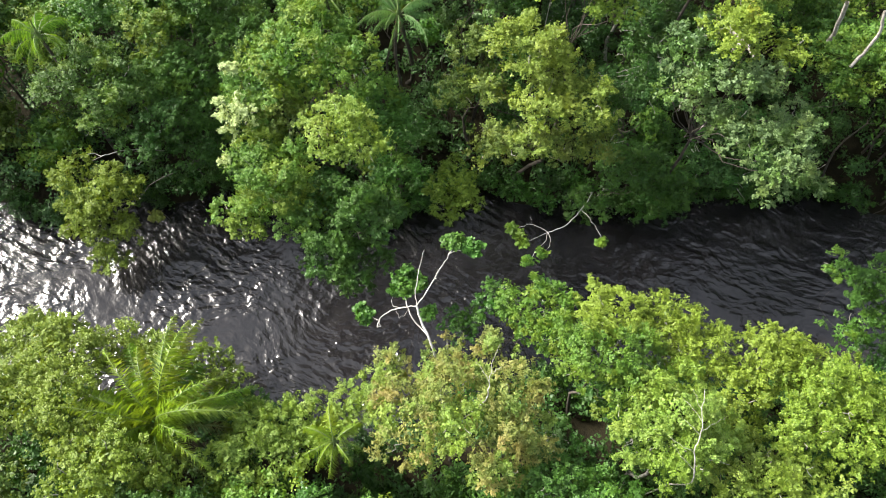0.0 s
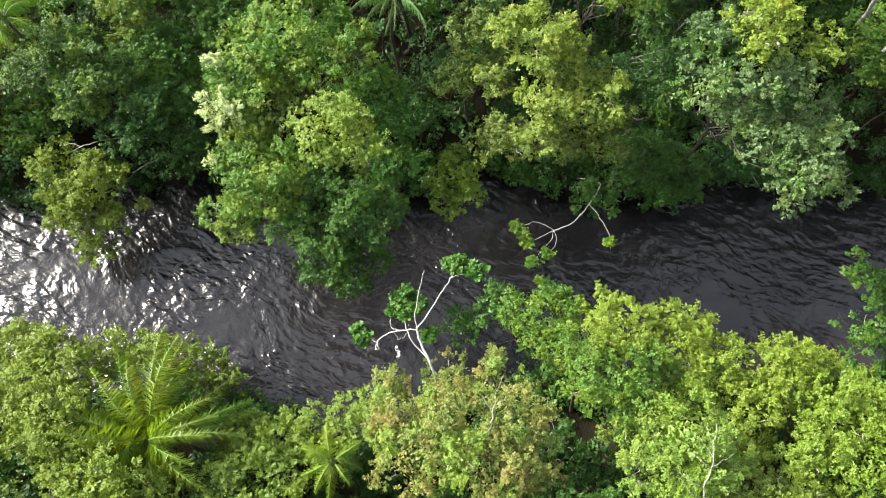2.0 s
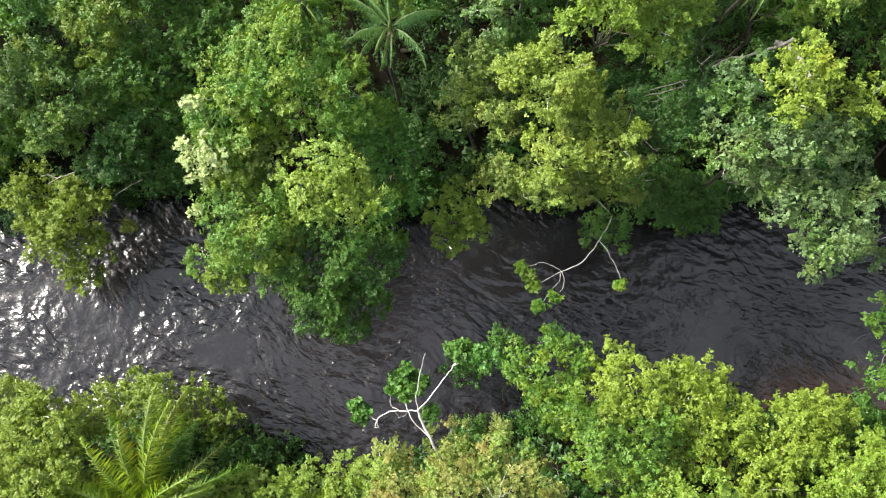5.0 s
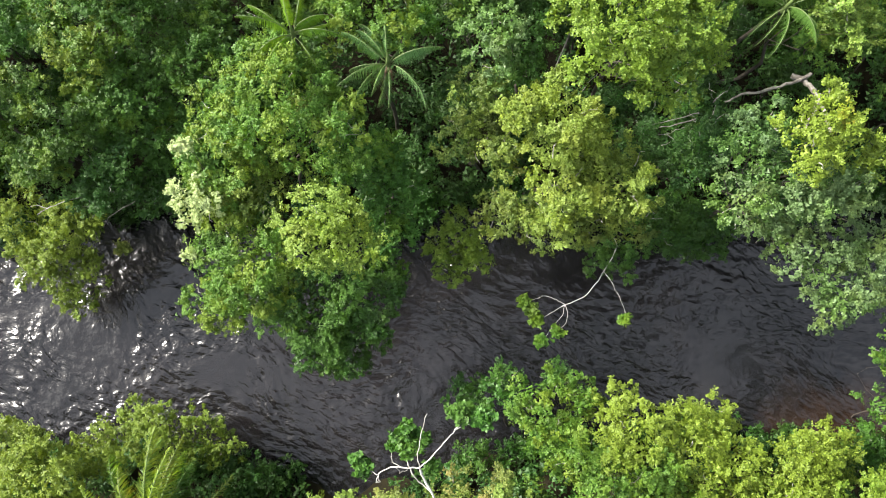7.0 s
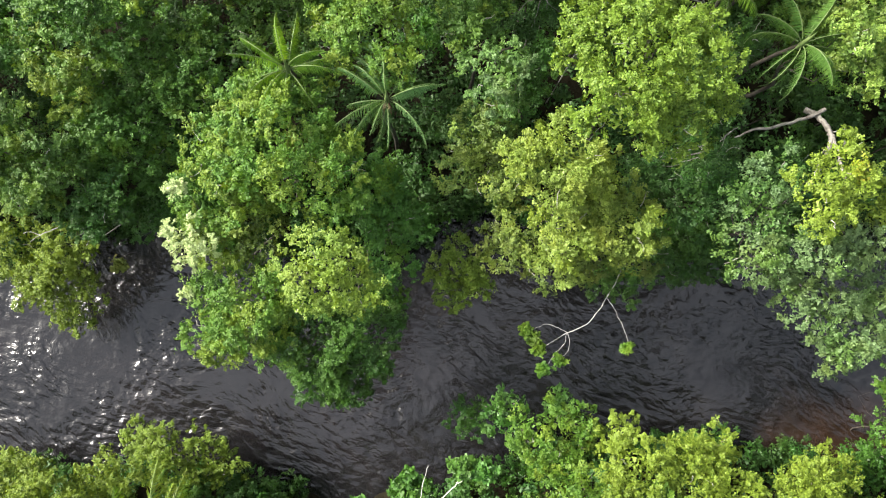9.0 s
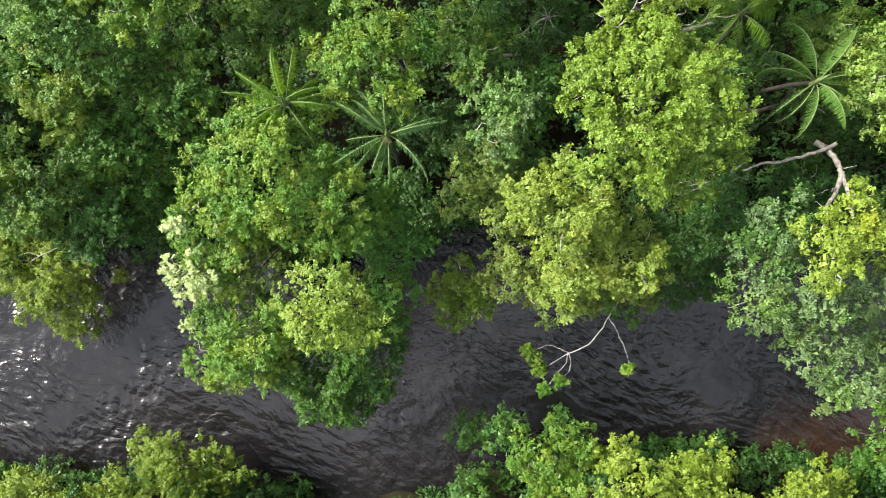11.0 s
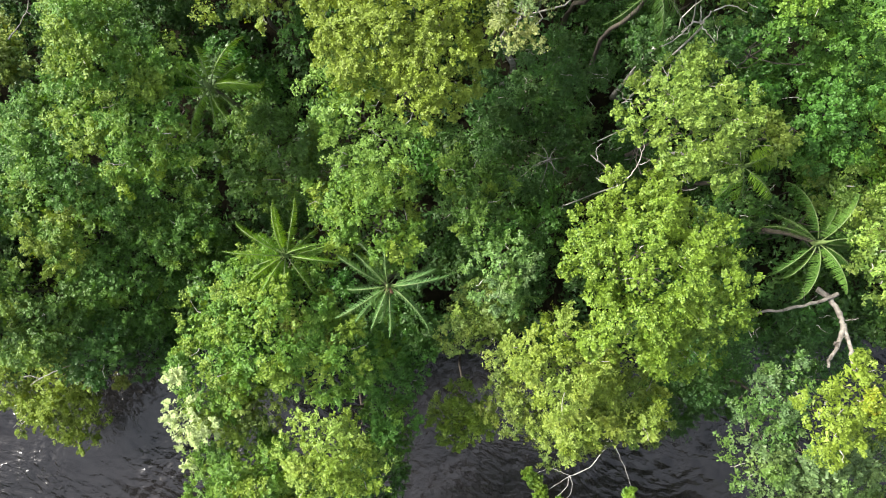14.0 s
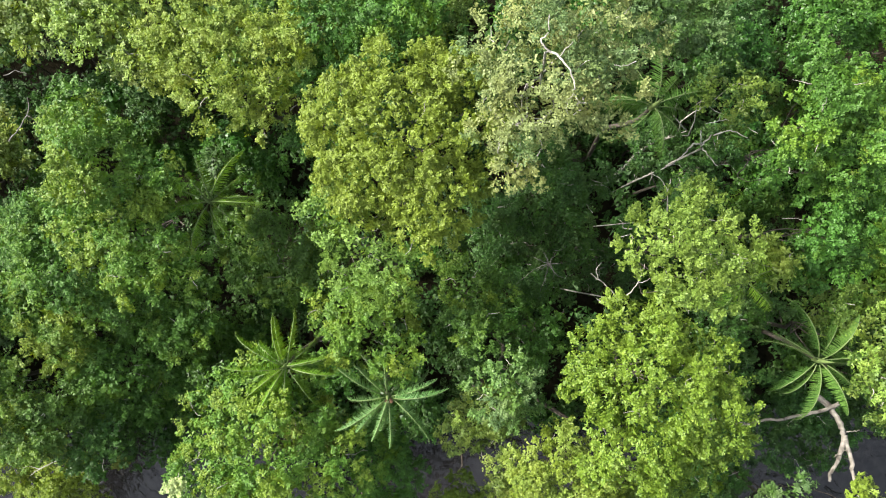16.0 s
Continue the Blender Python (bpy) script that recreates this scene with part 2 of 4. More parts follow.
# smooth slicks between rippled stretches
calm = node(nodes, "ShaderNodeTexNoise", Scale=0.16, Detail=3.0, Distortion=0.8)
links.new(stretch.outputs[0], calm.inputs["Vector"])
rough_water = nodes.new("ShaderNodeMapRange")
for key, value in (("From Min", 0.32), ("From Max", 0.53), ("To Min", 0.18), ("To Max", 1.0)):
    rough_water.inputs[key].default_value = value
links.new(calm.outputs["Fac"], rough_water.inputs["Value"])
b1 = node(nodes, "ShaderNodeBump", Strength=1.0, Distance=0.34)
b2 = node(nodes, "ShaderNodeBump", Strength=1.0, Distance=0.16)
for b in (b1, b2):
    links.new(rough_water.outputs[0], b.inputs["Strength"])
links.new(creased(w1, 0.0), b1.inputs["Height"])
links.new(creased(w2, 0.15), b2.inputs["Height"])
links.new(b1.outputs[0], b2.inputs["Normal"])
links.new(b2.outputs[0], bsdf.inputs["Normal"])

# ---- mesh helpers ----
def mesh_object(name, verts, faces, mat, parent=None, label="", smooth=False, second=None, which=None):
    """One mesh object from arrays of corners and of quads."""
    verts, faces = np.asarray(verts, np.float32), np.asarray(faces, np.int32)
    me = bpy.data.meshes.new(name)
    me.vertices.add(len(verts))
    me.vertices.foreach_set("co", verts.ravel())
    me.loops.add(faces.size)
    me.loops.foreach_set("vertex_index", faces.ravel())
    me.polygons.add(len(faces))
    me.polygons.foreach_set("loop_start", np.arange(0, faces.size, faces.shape[1], dtype=np.int32))
    me.polygons.foreach_set("use_smooth", np.full(len(faces), smooth))
    me.update(calc_edges=True)
    me.materials.append(mat)
    if second:
        me.materials.append(second)
        me.polygons.foreach_set("material_index", which.astype(np.int32))
    ob = new(name, me)
    ob.parent = parent
    if label:
        ob["label"] = label
    return ob


def root(name, x, y, z, label, category, group="", kind=""):
    ob = new(name)
    ob.location = (x, y, z)
    return tagged(ob, label, category, group, kind)


def tube(points, radii, sides=6):
    """A tapered round limb along points; returns corners and quads."""
    p = np.asarray(points, float)
    d = np.gradient(p, axis=0)
    d /= np.linalg.norm(d, axis=1)[:, None] + 1e-9
    a = np.cross(d, (0.31, 0.17, 0.93))
    a /= np.linalg.norm(a, axis=1)[:, None] + 1e-9
    b = np.cross(d, a)
    ang = np.linspace(0, 2 * np.pi, sides, endpoint=False)
    v = p[:, None] + np.asarray(radii)[:, None, None] * (a[:, None] * np.cos(ang)[None, :, None] + b[:, None] * np.sin(ang)[None, :, None])
    n = len(p)
    f = [(i * sides + j, i * sides + (j + 1) % sides, (i + 1) * sides + (j + 1) % sides, (i + 1) * sides + j) for i in range(n - 1) for j in range(sides)]
    return v.reshape(-1, 3), np.array(f)


def bent(a, b, rng, sway=0.12, n=7):
    """Points of a crooked limb from a to b."""
    a, b = np.asarray(a, float), np.asarray(b, float)
    s = np.linspace(0, 1, n)[:, None]
    size = sway * np.linalg.norm(b - a) / 2.2
    return a + (b - a) * s + sum(rng.normal(0, size / k, 3) * np.sin(k * np.pi * s) for k in (1, 2, 3))


def unit(v):
    return v / (np.linalg.norm(v, axis=-1, keepdims=True) + 1e-9)


def leaves(pos, normal, length, width, rng, toward=None):
    """A small pointed leaf at every pos, three corners each; toward: the way the tips point."""
    n = len(pos)
    side = unit(np.cross(normal, rng.normal(size=(n, 3)) if toward is None else toward))
    tip = unit(np.cross(side, normal) * (1 if toward is None else -1) - np.array((0, 0, 0.25)))
    L = (length * rng.uniform(0.65, 1.35, n))[:, None]
    W = (width * rng.uniform(0.75, 1.25, n))[:, None]
    base = pos - tip * L * 0.4
    return np.stack([base + side * W * 0.5, base + tip * L, base - side * W * 0.5], 1).reshape(-1, 3)


def blob_leaves(lobes, rng, leaf=0.19, clump=0.42, per=44, flat=0.82, low=-0.36, loose=1.0):
    """Corners of the leaves of a crown made of rounded lobes (x, y, top, radius). Each lobe carries boughs, each bough sprays,
    and leaves point outwards along each spray. loose: how ragged the crown is. Also tells for every leaf whether its bough is of the second shade."""
    out, which = [], []
    per = max(4, per // 2)
    c = np.array([(x, y, top - r * flat, r) for x, y, top, r in lobes])
    for k, (cx, cy, cz, r) in enumerate(c):
        nb = max(5, int(2.4 * r * r + 5))
        i = np.arange(nb) + 0.5
        h = 1 - i / nb * (1 - low)
        a = i * 2.39996 + rng.uniform(0, 6.28)
        d = unit(np.stack([np.sqrt(1 - h * h) * np.cos(a), np.sqrt(1 - h * h) * np.sin(a), h], 1) + rng.normal(0, 0.22 * loose, (nb, 3)))
        rb = np.clip(r * rng.uniform(0.20, 0.44, nb), 0.30, 1.0)
        dist = r * 1.02 * rng.normal(1, 0.12 * loose, nb) - rb * 0.8
        p = np.array((cx, cy, cz)) + d * dist[:, None] * (1, 1, flat)
        keep = rng.uniform(size=nb) > 0.09
        for j, (ox, oy, oz, orr) in enumerate(c):
            if j != k:
                keep &= np.linalg.norm((p - (ox, oy, oz)) / (1, 1, flat), axis=1) > orr * 0.72
        p, d, rb = p[keep], d[keep], rb[keep]
        other = rng.uniform(size=len(p)) < 0.32
        for q, n, rr, o in zip(p, d, rb, other):
            m = max(6, int(15 * rr * rr / (clump * clump * 2.5)))
            g = unit(rng.normal(size=(m, 3)) + n * 0.8 + (0, 0, 0.35))
            t = q + g * (rr * rng.normal(0.92, 0.18 * loose, m) - clump * 0.35)[:, None] * (1, 1, 0.7)
            axis = unit(g * (1, 1, 0.6) + rng.normal(0, 0.5 * loose, g.shape))
            size = clump * rng.lognormal(0.0, 0.32 * loose, m)
            face = unit(g * 0.5 + (0, 0, 0.55) + rng.normal(0, 0.32, g.shape))
            for some, number, grow in ((g[:, 2] > -0.12, per, 1.0), (g[:, 2] <= -0.12, max(4, int(per * 0.3)), 1.5)):
                k2 = int(some.sum())
                if not k2:
                    continue
                aa, tt, ff, ss = axis[some][:, None], t[some][:, None], face[some][:, None], size[some][:, None, None]
                u = rng.uniform(0, 1, (k2, number, 1)) ** 0.75
                e = rng.normal(size=(k2, number, 3))
                e = unit(e - aa * (e * aa).sum(-1, keepdims=True))
                pos = tt + aa * (u * 1.25 - 0.35) * ss + e * ss * (0.5 - 0.28 * u) * rng.uniform(0.25, 1.0, u.shape) * (1, 1, 0.6)
                nrm = unit(ff + e * 0.18 + rng.normal(0, 0.30, e.shape))
                out.append(leaves(pos.reshape(-1, 3), nrm.reshape(-1, 3), leaf * grow, leaf * 0.6 * grow, rng, (aa * 0.7 + e * 0.8).reshape(-1, 3)))
                which.append(np.full(k2 * number, int(o)))
        inner = max(40, int(len(p) * 24))
        d2 = unit(rng.normal(size=(inner, 3)) + (0, 0, 0.2))
        pos = np.array((cx, cy, cz)) + d2 * (r * rng.uniform(0.35, 0.68, inner))[:, None] * (1, 1, flat)
        out.append(leaves(pos, unit(d2 + rng.normal(0, 0.4, d2.shape)), leaf * 2.0, leaf * 1.3, rng))
        which.append(np.zeros(inner, int))
    return np.concatenate(out), np.concatenate(which)


def quads(v):
    return np.arange(len(v)).reshape(-1, 4)


def thirds(v):
    return np.arange(len(v)).reshape(-1, 3)


# ---- ground and river ----
def near_shore(x):
    return np.interp(x, (-60, -40, -25, -16, -9, -2, 8, 20, 34, 60), (17, 16, 15.5, 14, 12, 13.5, 16.5, 17, 15.5, 14)) + 0.5 * np.sin(x * 0.9)


def far_shore(x):
    return 36.4 + 1.1 * np.sin(x * 0.21 + 0.6) + 0.7 * np.sin(x * 0.53)


def ground_height(x, y):
    inside = np.minimum(y - near_shore(x), far_shore(x) - y)
    bank = np.clip(-inside / 4.0, -0.6, 1.0)
    return bank * 1.5 + 0.25 * np.sin(x * 0.7 + y * 0.4) * np.sin(y * 0.6 - x * 0.2) * (inside < 0)


def sheet(name, xs, ys, height, mat):
    X, Y = np.meshgrid(xs, ys)
    v = np.stack([X, Y, height(X, Y)], -1).reshape(-1, 3)
    w = len(xs)
    i = (np.arange(len(ys) - 1)[:, None] * w + np.arange(w - 1)[None]).ravel()
    return mesh_object(name, v, np.stack([i, i + 1, i + w + 1, i + w], 1), mat, smooth=True)


def spread(lo, hi, step, far):
    mid = np.arange(lo, hi + 0.01, step)
    out = np.array([1.0, 3, 8, 20, 50, 130, 340, 900, far])
    return np.concatenate([lo - out[::-1] * step, mid, hi + out * step])


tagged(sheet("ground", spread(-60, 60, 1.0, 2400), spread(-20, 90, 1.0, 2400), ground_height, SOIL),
       "forest floor of soil and leaf litter with river banks, colour darkened for shade", "ground", kind="structure")


def ripple(x, y):
    return 0.03 * np.sin(x * 1.1 + 1.7 * np.sin(y * 0.6)) * np.sin(y * 1.7 + x * 0.5) + 0.02 * np.sin(x * 0.45 - y * 0.8)


tagged(sheet("water", spread(-48, 48, 0.5, 1200), np.linspace(9, 40, 63), ripple, WATER),
       "dark brown rippled river water reflecting the sky", "river", kind="structure")


# ---- trees ----
CROWNS = []  # (x, y, top, radius) of every lobe, so that later growth keeps clear
KINDS = {
    # kind: leaf length, tuft size, leaves a tuft
    "green": (0.151, 0.42, 62), "deep": (0.136, 0.38, 65), "olive": (0.129, 0.40, 65), "bright": (0.151, 0.43, 62), "fresh": (0.151, 0.43, 65),
    "lime": (0.136, 0.40, 68), "yellow": (0.131, 0.42, 83), "blue": (0.136, 0.38, 62), "sage": (0.144, 0.42, 62), "pale": (0.129, 0.42, 62),
    "brown": (0.136, 0.42, 65), "mint": (0.136, 0.42, 65), "cream": (0.108, 0.34, 101), "dark": (0.144, 0.42, 54), "orange": (0.136, 0.40, 50),
}
# the leaf shade that is mixed in, bough by bough
SECOND = {"green": "bright", "deep": "green", "olive": "lime", "bright": "fresh", "fresh": "fresh", "lime": "fresh", "yellow": "yellow", "blue": "sage", "sage": "blue",
          "brown": "lime", "cream": "cream", "dark": "deep", "orange": "yellow", "pale": "sage", "mint": "mint"}
count = 0


FAR, NEAR = "riverside trees", "near-bank trees"


def tree(kind, label, base, *lobes, extra=(), group="", pale=False, name="tree", stem=1.0, per=1.0, loose=1.0):
    """A broad-leaved tree: base (x, y) of the trunk, rounded crown lobes (x, y, top, radius). extra: lobes of another leaf, (kind, label, lobe, ...)."""
    global count
    count += 1
    rng = np.random.default_rng(100 + count)
    bx, by = base
    bz = float(ground_height(np.array(bx), np.array(by))) - 0.15
    bz = max(bz, -1.0)
    o = np.array((bx, by, bz))
    thing = root(name, bx, by, bz, label, "tree" if name == "tree" else "shrub", group)
    every = list(lobes) + [l for e in extra for l in e[2:]]
    CROWNS.extend(every)
    tops = np.array([(x, y, top - r * 0.9) for x, y, top, r in every])
    middle = tops.mean(0) - o
    girth = stem * (0.04 + 0.006 * tops[:, 2].max())
    fork = np.array((middle[0] * 0.6, middle[1] * 0.6, max(0.8, middle[2] * 0.64)))
    bark = PALE_BARK if pale else BARK
    pts = bent((0, 0, 0), fork, rng)
    v, f = tube(pts, np.linspace(girth * 1.3, girth * 0.55, len(pts)), 8)
    mesh_object("trunk", v, f, bark, thing, smooth=True)
    for t in tops:
        pts = bent(fork, t - o, rng, 0.2)
        v, f = tube(pts, np.linspace(girth * 0.25, girth * 0.07, len(pts)), 6)
        mesh_object("limb", v, f, bark, thing, smooth=True)
    if group in (FAR, NEAR):
        for x, y, top, r in every:
            for i in range(5 if kind == "dark" else 2):
                d = unit(rng.normal(size=3) + (0, 0, 0.5)) * r * (1, 1, 0.82)
                c = np.array((x, y, top - r * 0.82))
                pts = bent(c + d * 0.55 - o, c + d * rng.uniform(1.0, 1.3 if kind == "dark" else 1.12) - o, rng, 0.25, 5)
                v, f = tube(pts, np.linspace(0.03, 0.01, 5), 4)
                mesh_object("twig", v, f, PALE_BARK, thing, smooth=True)
    for k, lab, *ls in [(kind, "", *lobes), *extra]:
        leaf, clump, n = KINDS[k]
        v, which = blob_leaves(ls, rng, leaf, clump, max(8, int(n * per)), loose=loose)
        mesh_object("crown", v - o, thirds(v), LEAF[k], thing, lab, second=LEAF[SECOND[k]], which=which)
    return thing


# far bank: the big grove that leans over the river
tree("bright", "broad green tree with a wide domed crown", (-10.5, 39), (-11, 39.3, 22.6, 4.3), (-14.4, 36.6, 20.2, 3.0), (-8, 37.6, 21.6, 3.0), (-15, 39.2, 19.8, 2.2), extra=[("olive", "duller olive boughs", (-8.4, 39.4, 20.2, 2.0), (-12.6, 34.4, 18.8, 1.9))], group=FAR)
tree("bright", "green tree with cream blossom leaning over the water", (-13.5, 35), (-13.4, 29.6, 18.8, 3.2), (-15.8, 27.4, 15.4, 2.2), (-11.6, 27.6, 16.2, 2.4), (-14.2, 32.6, 17.6, 2.2),
     extra=[("cream", "pale cream blossom on green twigs", (-16.3, 33.6, 19.9, 1.4), (-15.2, 33.0, 19.9, 1.1), (-16.2, 32.4, 19.3, 0.9), (-16.7, 30.4, 17.6, 0.6), (-16.4, 36.6, 20.8, 0.6))], group=FAR)
tree("lime", "pale lime-green tree with a dense round crown", (-7, 35.5), (-7.3, 31.7, 21.6, 2.6), (-8.5, 30.2, 20.2, 1.7), (-5.9, 30.4, 20.0, 1.7), group=FAR)
tree("deep", "deep-green dense tree drooping to the river", (-7.5, 34), (-8.2, 27.0, 16.6, 3.2), (-5.9, 27.4, 15.0, 2.8), (-9.4, 24.6, 13.2, 2.4), (-6.8, 24.4, 12.2, 2.4), group=FAR)
tree("green", "leafy green tree with loose side boughs", (-4.2, 37.5), (-5.2, 37.1, 16.8, 2.4), (-3.9, 35.0, 15.9, 2.1), (-4.4, 32.0, 14.6, 2.0), (-4.8, 29.8, 12.0, 1.8), group=FAR)
tree("fresh", "small bright-green tree standing low at the water", (0.7, 35), (0.7, 32.2, 12.6, 1.9), (1.8, 30.8, 11.4, 1.5), (-0.4, 31.4, 11.2, 1.4), (0.6, 30.0, 10.6, 1.2), group=FAR)
tree("olive", "olive tree with yellowish leaf tips", (2.2, 41), (2.2, 40.2, 20.4, 1.9), (1.6, 38.4, 17.0, 2.0), (3.4, 38.8, 18.2, 1.5), group=FAR)
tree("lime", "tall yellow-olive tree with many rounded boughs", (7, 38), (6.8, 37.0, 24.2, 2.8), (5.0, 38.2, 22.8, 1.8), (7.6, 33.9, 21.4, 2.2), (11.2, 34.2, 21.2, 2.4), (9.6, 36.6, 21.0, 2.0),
     # lower lobes take the darker olive leaf, shade put into the colour
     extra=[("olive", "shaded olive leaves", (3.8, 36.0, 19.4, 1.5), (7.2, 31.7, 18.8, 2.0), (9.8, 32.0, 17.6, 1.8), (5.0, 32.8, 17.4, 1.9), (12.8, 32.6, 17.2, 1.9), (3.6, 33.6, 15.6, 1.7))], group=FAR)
tree("blue", "small blue-green tree with a dense crown", (3, 43), (2.9, 42.3, 24.2, 1.8), (3.6, 40.9, 22.6, 1.3), (3.9, 43.4, 23.4, 1.1), group=FAR)
tree("fresh", "tall bright-green tree with a broad uneven crown", (11, 42), (10.7, 42.2, 28.4, 3.3), (13.3, 41.2, 27.4, 2.6), (9.2, 39.6, 28.2, 2.4), (8.3, 43.6, 26.6, 2.2), (12.0, 38.9, 26.6, 2.0), (13.4, 44.0, 26.2, 2.0), (10.8, 44.8, 26.6, 2.0),
     extra=[("yellow", "yellowing crown tips", (9.6, 46.6, 25.9, 1.8), (11.8, 46.8, 25.4, 1.5))], group=FAR)
tree("sage", "grey-green tree with yellow upper boughs over the river", (19.5, 36), (17.2, 32.0, 25.0, 1.9), (20.2, 31.8, 25.6, 1.6), (22.4, 32.4, 25.2, 1.5), (20.8, 29.2, 23.6, 1.9), (23.7, 27.7, 23.0, 2.3), (22.9, 26.3, 21.4, 1.5), (24.9, 30.0, 23.0, 2.0), (19.4, 30.5, 23.4, 1.5), (25.7, 27.1, 21.5, 1.8),
     extra=[("blue", "blue-green boughs", (17.0, 35.2, 25.4, 1.7), (18.5, 36.3, 25.0, 1.4), (18.3, 33.5, 24.6, 1.3)), ("yellow", "bright yellow-green boughs", (19.8, 33.9, 27.2, 1.6), (20.4, 36.2, 27.2, 1.7), (19.2, 35.3, 26.9, 1.2), (21.2, 37.2, 26.4, 1.0), (22.1, 34.9, 26.8, 1.5), (24.4, 34.4, 25.6, 1.4)), ("orange", "yellow leaves with an orange tint", (21.2, 35.5, 27.3, 0.8))], group=FAR)
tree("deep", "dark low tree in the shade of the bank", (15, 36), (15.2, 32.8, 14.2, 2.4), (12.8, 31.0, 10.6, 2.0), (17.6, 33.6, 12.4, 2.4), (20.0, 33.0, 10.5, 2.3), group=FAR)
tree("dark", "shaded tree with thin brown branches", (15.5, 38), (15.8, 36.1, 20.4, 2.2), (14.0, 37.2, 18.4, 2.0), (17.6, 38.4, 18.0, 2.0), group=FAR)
tree("bright", "fresh-green tree with a dense rounded crown", (-4.6, 46), (-4.7, 46.2, 22.6, 2.6), (-6.3, 44.6, 21.6, 1.8), (-3.2, 44.4, 22.0, 1.8), (-3.2, 47.2, 22.0, 1.8), (-6.6, 46.8, 21.4, 1.8), group=FAR)
tree("mint", "light grey-green tree with a soft layered crown", (-4, 51), (-4.9, 51.0, 27.0, 2.1), (-3.0, 49.6, 26.2, 1.8), (-4.6, 48.6, 25.6, 1.6), (-6.2, 52.4, 26.0, 1.5), group=FAR)
tree("yellow", "yellow-green tree with a dense cauliflower crown", (-2, 55.5), (-2.0, 55.8, 29.8, 3.3), (-4.6, 56.8, 28.9, 2.6), (-0.6, 53.2, 29.1, 2.6), (0.8, 56.4, 29.3, 2.5), (-4.4, 54.0, 28.5, 2.3), (-1.2, 51.6, 27.9, 2.0), (-2.4, 58.6, 29.3, 2.4), (0.4, 58.6, 29.1, 2.2), group=FAR, loose=0.35)
tree("pale", "tall pale tree with whitish lichen limbs", (4.8, 58), (4.7, 57.6, 33.2, 2.8), (2.9, 55.7, 32.4, 1.8), (6.9, 57.0, 32.4, 1.9), (4.6, 61.0, 33.0, 2.8), (7.2, 60.2, 32.2, 2.3), (2.4, 58.8, 32.2, 1.8), (3.4, 53.8, 30.6, 1.2), group=FAR, pale=True, per=0.8)
tree("mint", "light-green tree with an umbrella of tufts", (12, 50), (11.6, 49.9, 29.6, 2.4), (13.4, 50.2, 29.0, 2.1), (10.0, 50.6, 28.8, 1.8), (12.8, 48.4, 28.6, 1.9), (11.2, 48.2, 28.4, 1.4), (12.0, 51.8, 29.0, 1.9), group=FAR, loose=0.4)
tree("lime", "slender tree with a lime-green tip", (17.6, 49.4), (17.7, 49.0, 26.0, 1.0), (17.5, 50.2, 25.4, 0.8), group=FAR, pale=True)
tree("green", "green tree with loose spreading boughs", (21, 51), (20.5, 51.6, 26.4, 2.2), (22.3, 50.2, 25.0, 1.9), (20.2, 49.4, 24.6, 1.6), (23.4, 52.6, 25.6, 2.0), group=FAR)
tree("olive", "olive-green tree beside the palm", (22.6, 46.6), (22.4, 47.0, 23.6, 2.0), (24.0, 45.2, 24.6, 1.9), (22.4, 43.3, 26.4, 1.6), (23.8, 42.0, 25.2, 1.7), group=FAR)
tree("green", "fresh green tree with large drooping leaves", (19, 55.5), (18.4, 56.2, 29.2, 2.1), (20.6, 54.8, 28.4, 2.0), (19.8, 58.2, 28.2, 2.0), (21.8, 56.8, 28.0, 1.9), (17.2, 54.6, 27.6, 1.3), group=FAR)
tree("lime", "yellow-green tree with a wide loose crown", (-12, 61), (-13.0, 59.8, 24.3, 2.4), (-10.2, 61.2, 24.6, 2.4), (-14.2, 63.0, 24.6, 2.6), (-8.4, 62.8, 24.2, 2.2), (-10.8, 58.6, 23.0, 1.8), (-16.6, 61.6, 23.4, 2.0), group=FAR)
tree("green", "leafy tree behind the yellow crown", (-6, 62), (-6.0, 62.8, 24.8, 2.4), (-7.4, 59.8, 23.0, 2.0), (-3.4, 63.6, 25.0, 2.2), (-8.2, 57.4, 21.0, 1.7), group=FAR)
tree("bright", "tall green tree with light upper boughs", (-18.4, 53), (-19.2, 54.6, 27.3, 2.4), (-17.2, 51.4, 24.7, 2.3), (-21.2, 52.0, 22.8, 2.2), (-15.6, 49.8, 22.4, 1.7), (-16.4, 54.2, 25.4, 2.0), (-19.6, 57.2, 26.0, 2.1), (-18.4, 49.0, 22.0, 1.7), group=FAR)
tree("green", "dull green tree in the shade with small leaves", (-13, 51), (-13.6, 51.2, 17.2, 2.0), (-10.8, 51.6, 19.2, 2.2), (-10.2, 48.8, 16.4, 2.0), (-13.0, 48.4, 15.0, 2.0), (-8.2, 50.0, 17.6, 1.9), group=FAR)
tree("green", "green tree with a ragged crown", (-24.5, 49.5), (-24.8, 49.6, 19.8, 2.8), (-27.0, 51.4, 18.6, 2.6), (-21.8, 48.6, 18.4, 2.2), (-25.4, 53.2, 18.4, 2.2), group=FAR)
tree("bright", "green tree with bright fresh leaf tips", (-25, 45), (-25.6, 45.0, 17.2, 2.3), (-23.8, 46.4, 17.2, 1.8), (-27.6, 46.6, 17.0, 2.0), group=FAR)
tree("green", "dark small-leaved tree in the forest", (-19, 46.5), (-20.4, 47.0, 16.2, 2.4), (-17.8, 48.2, 15.0, 2.2), (-19.0, 44.6, 14.0, 2.2), (-17.4, 45.6, 15.8, 1.9), group=FAR)
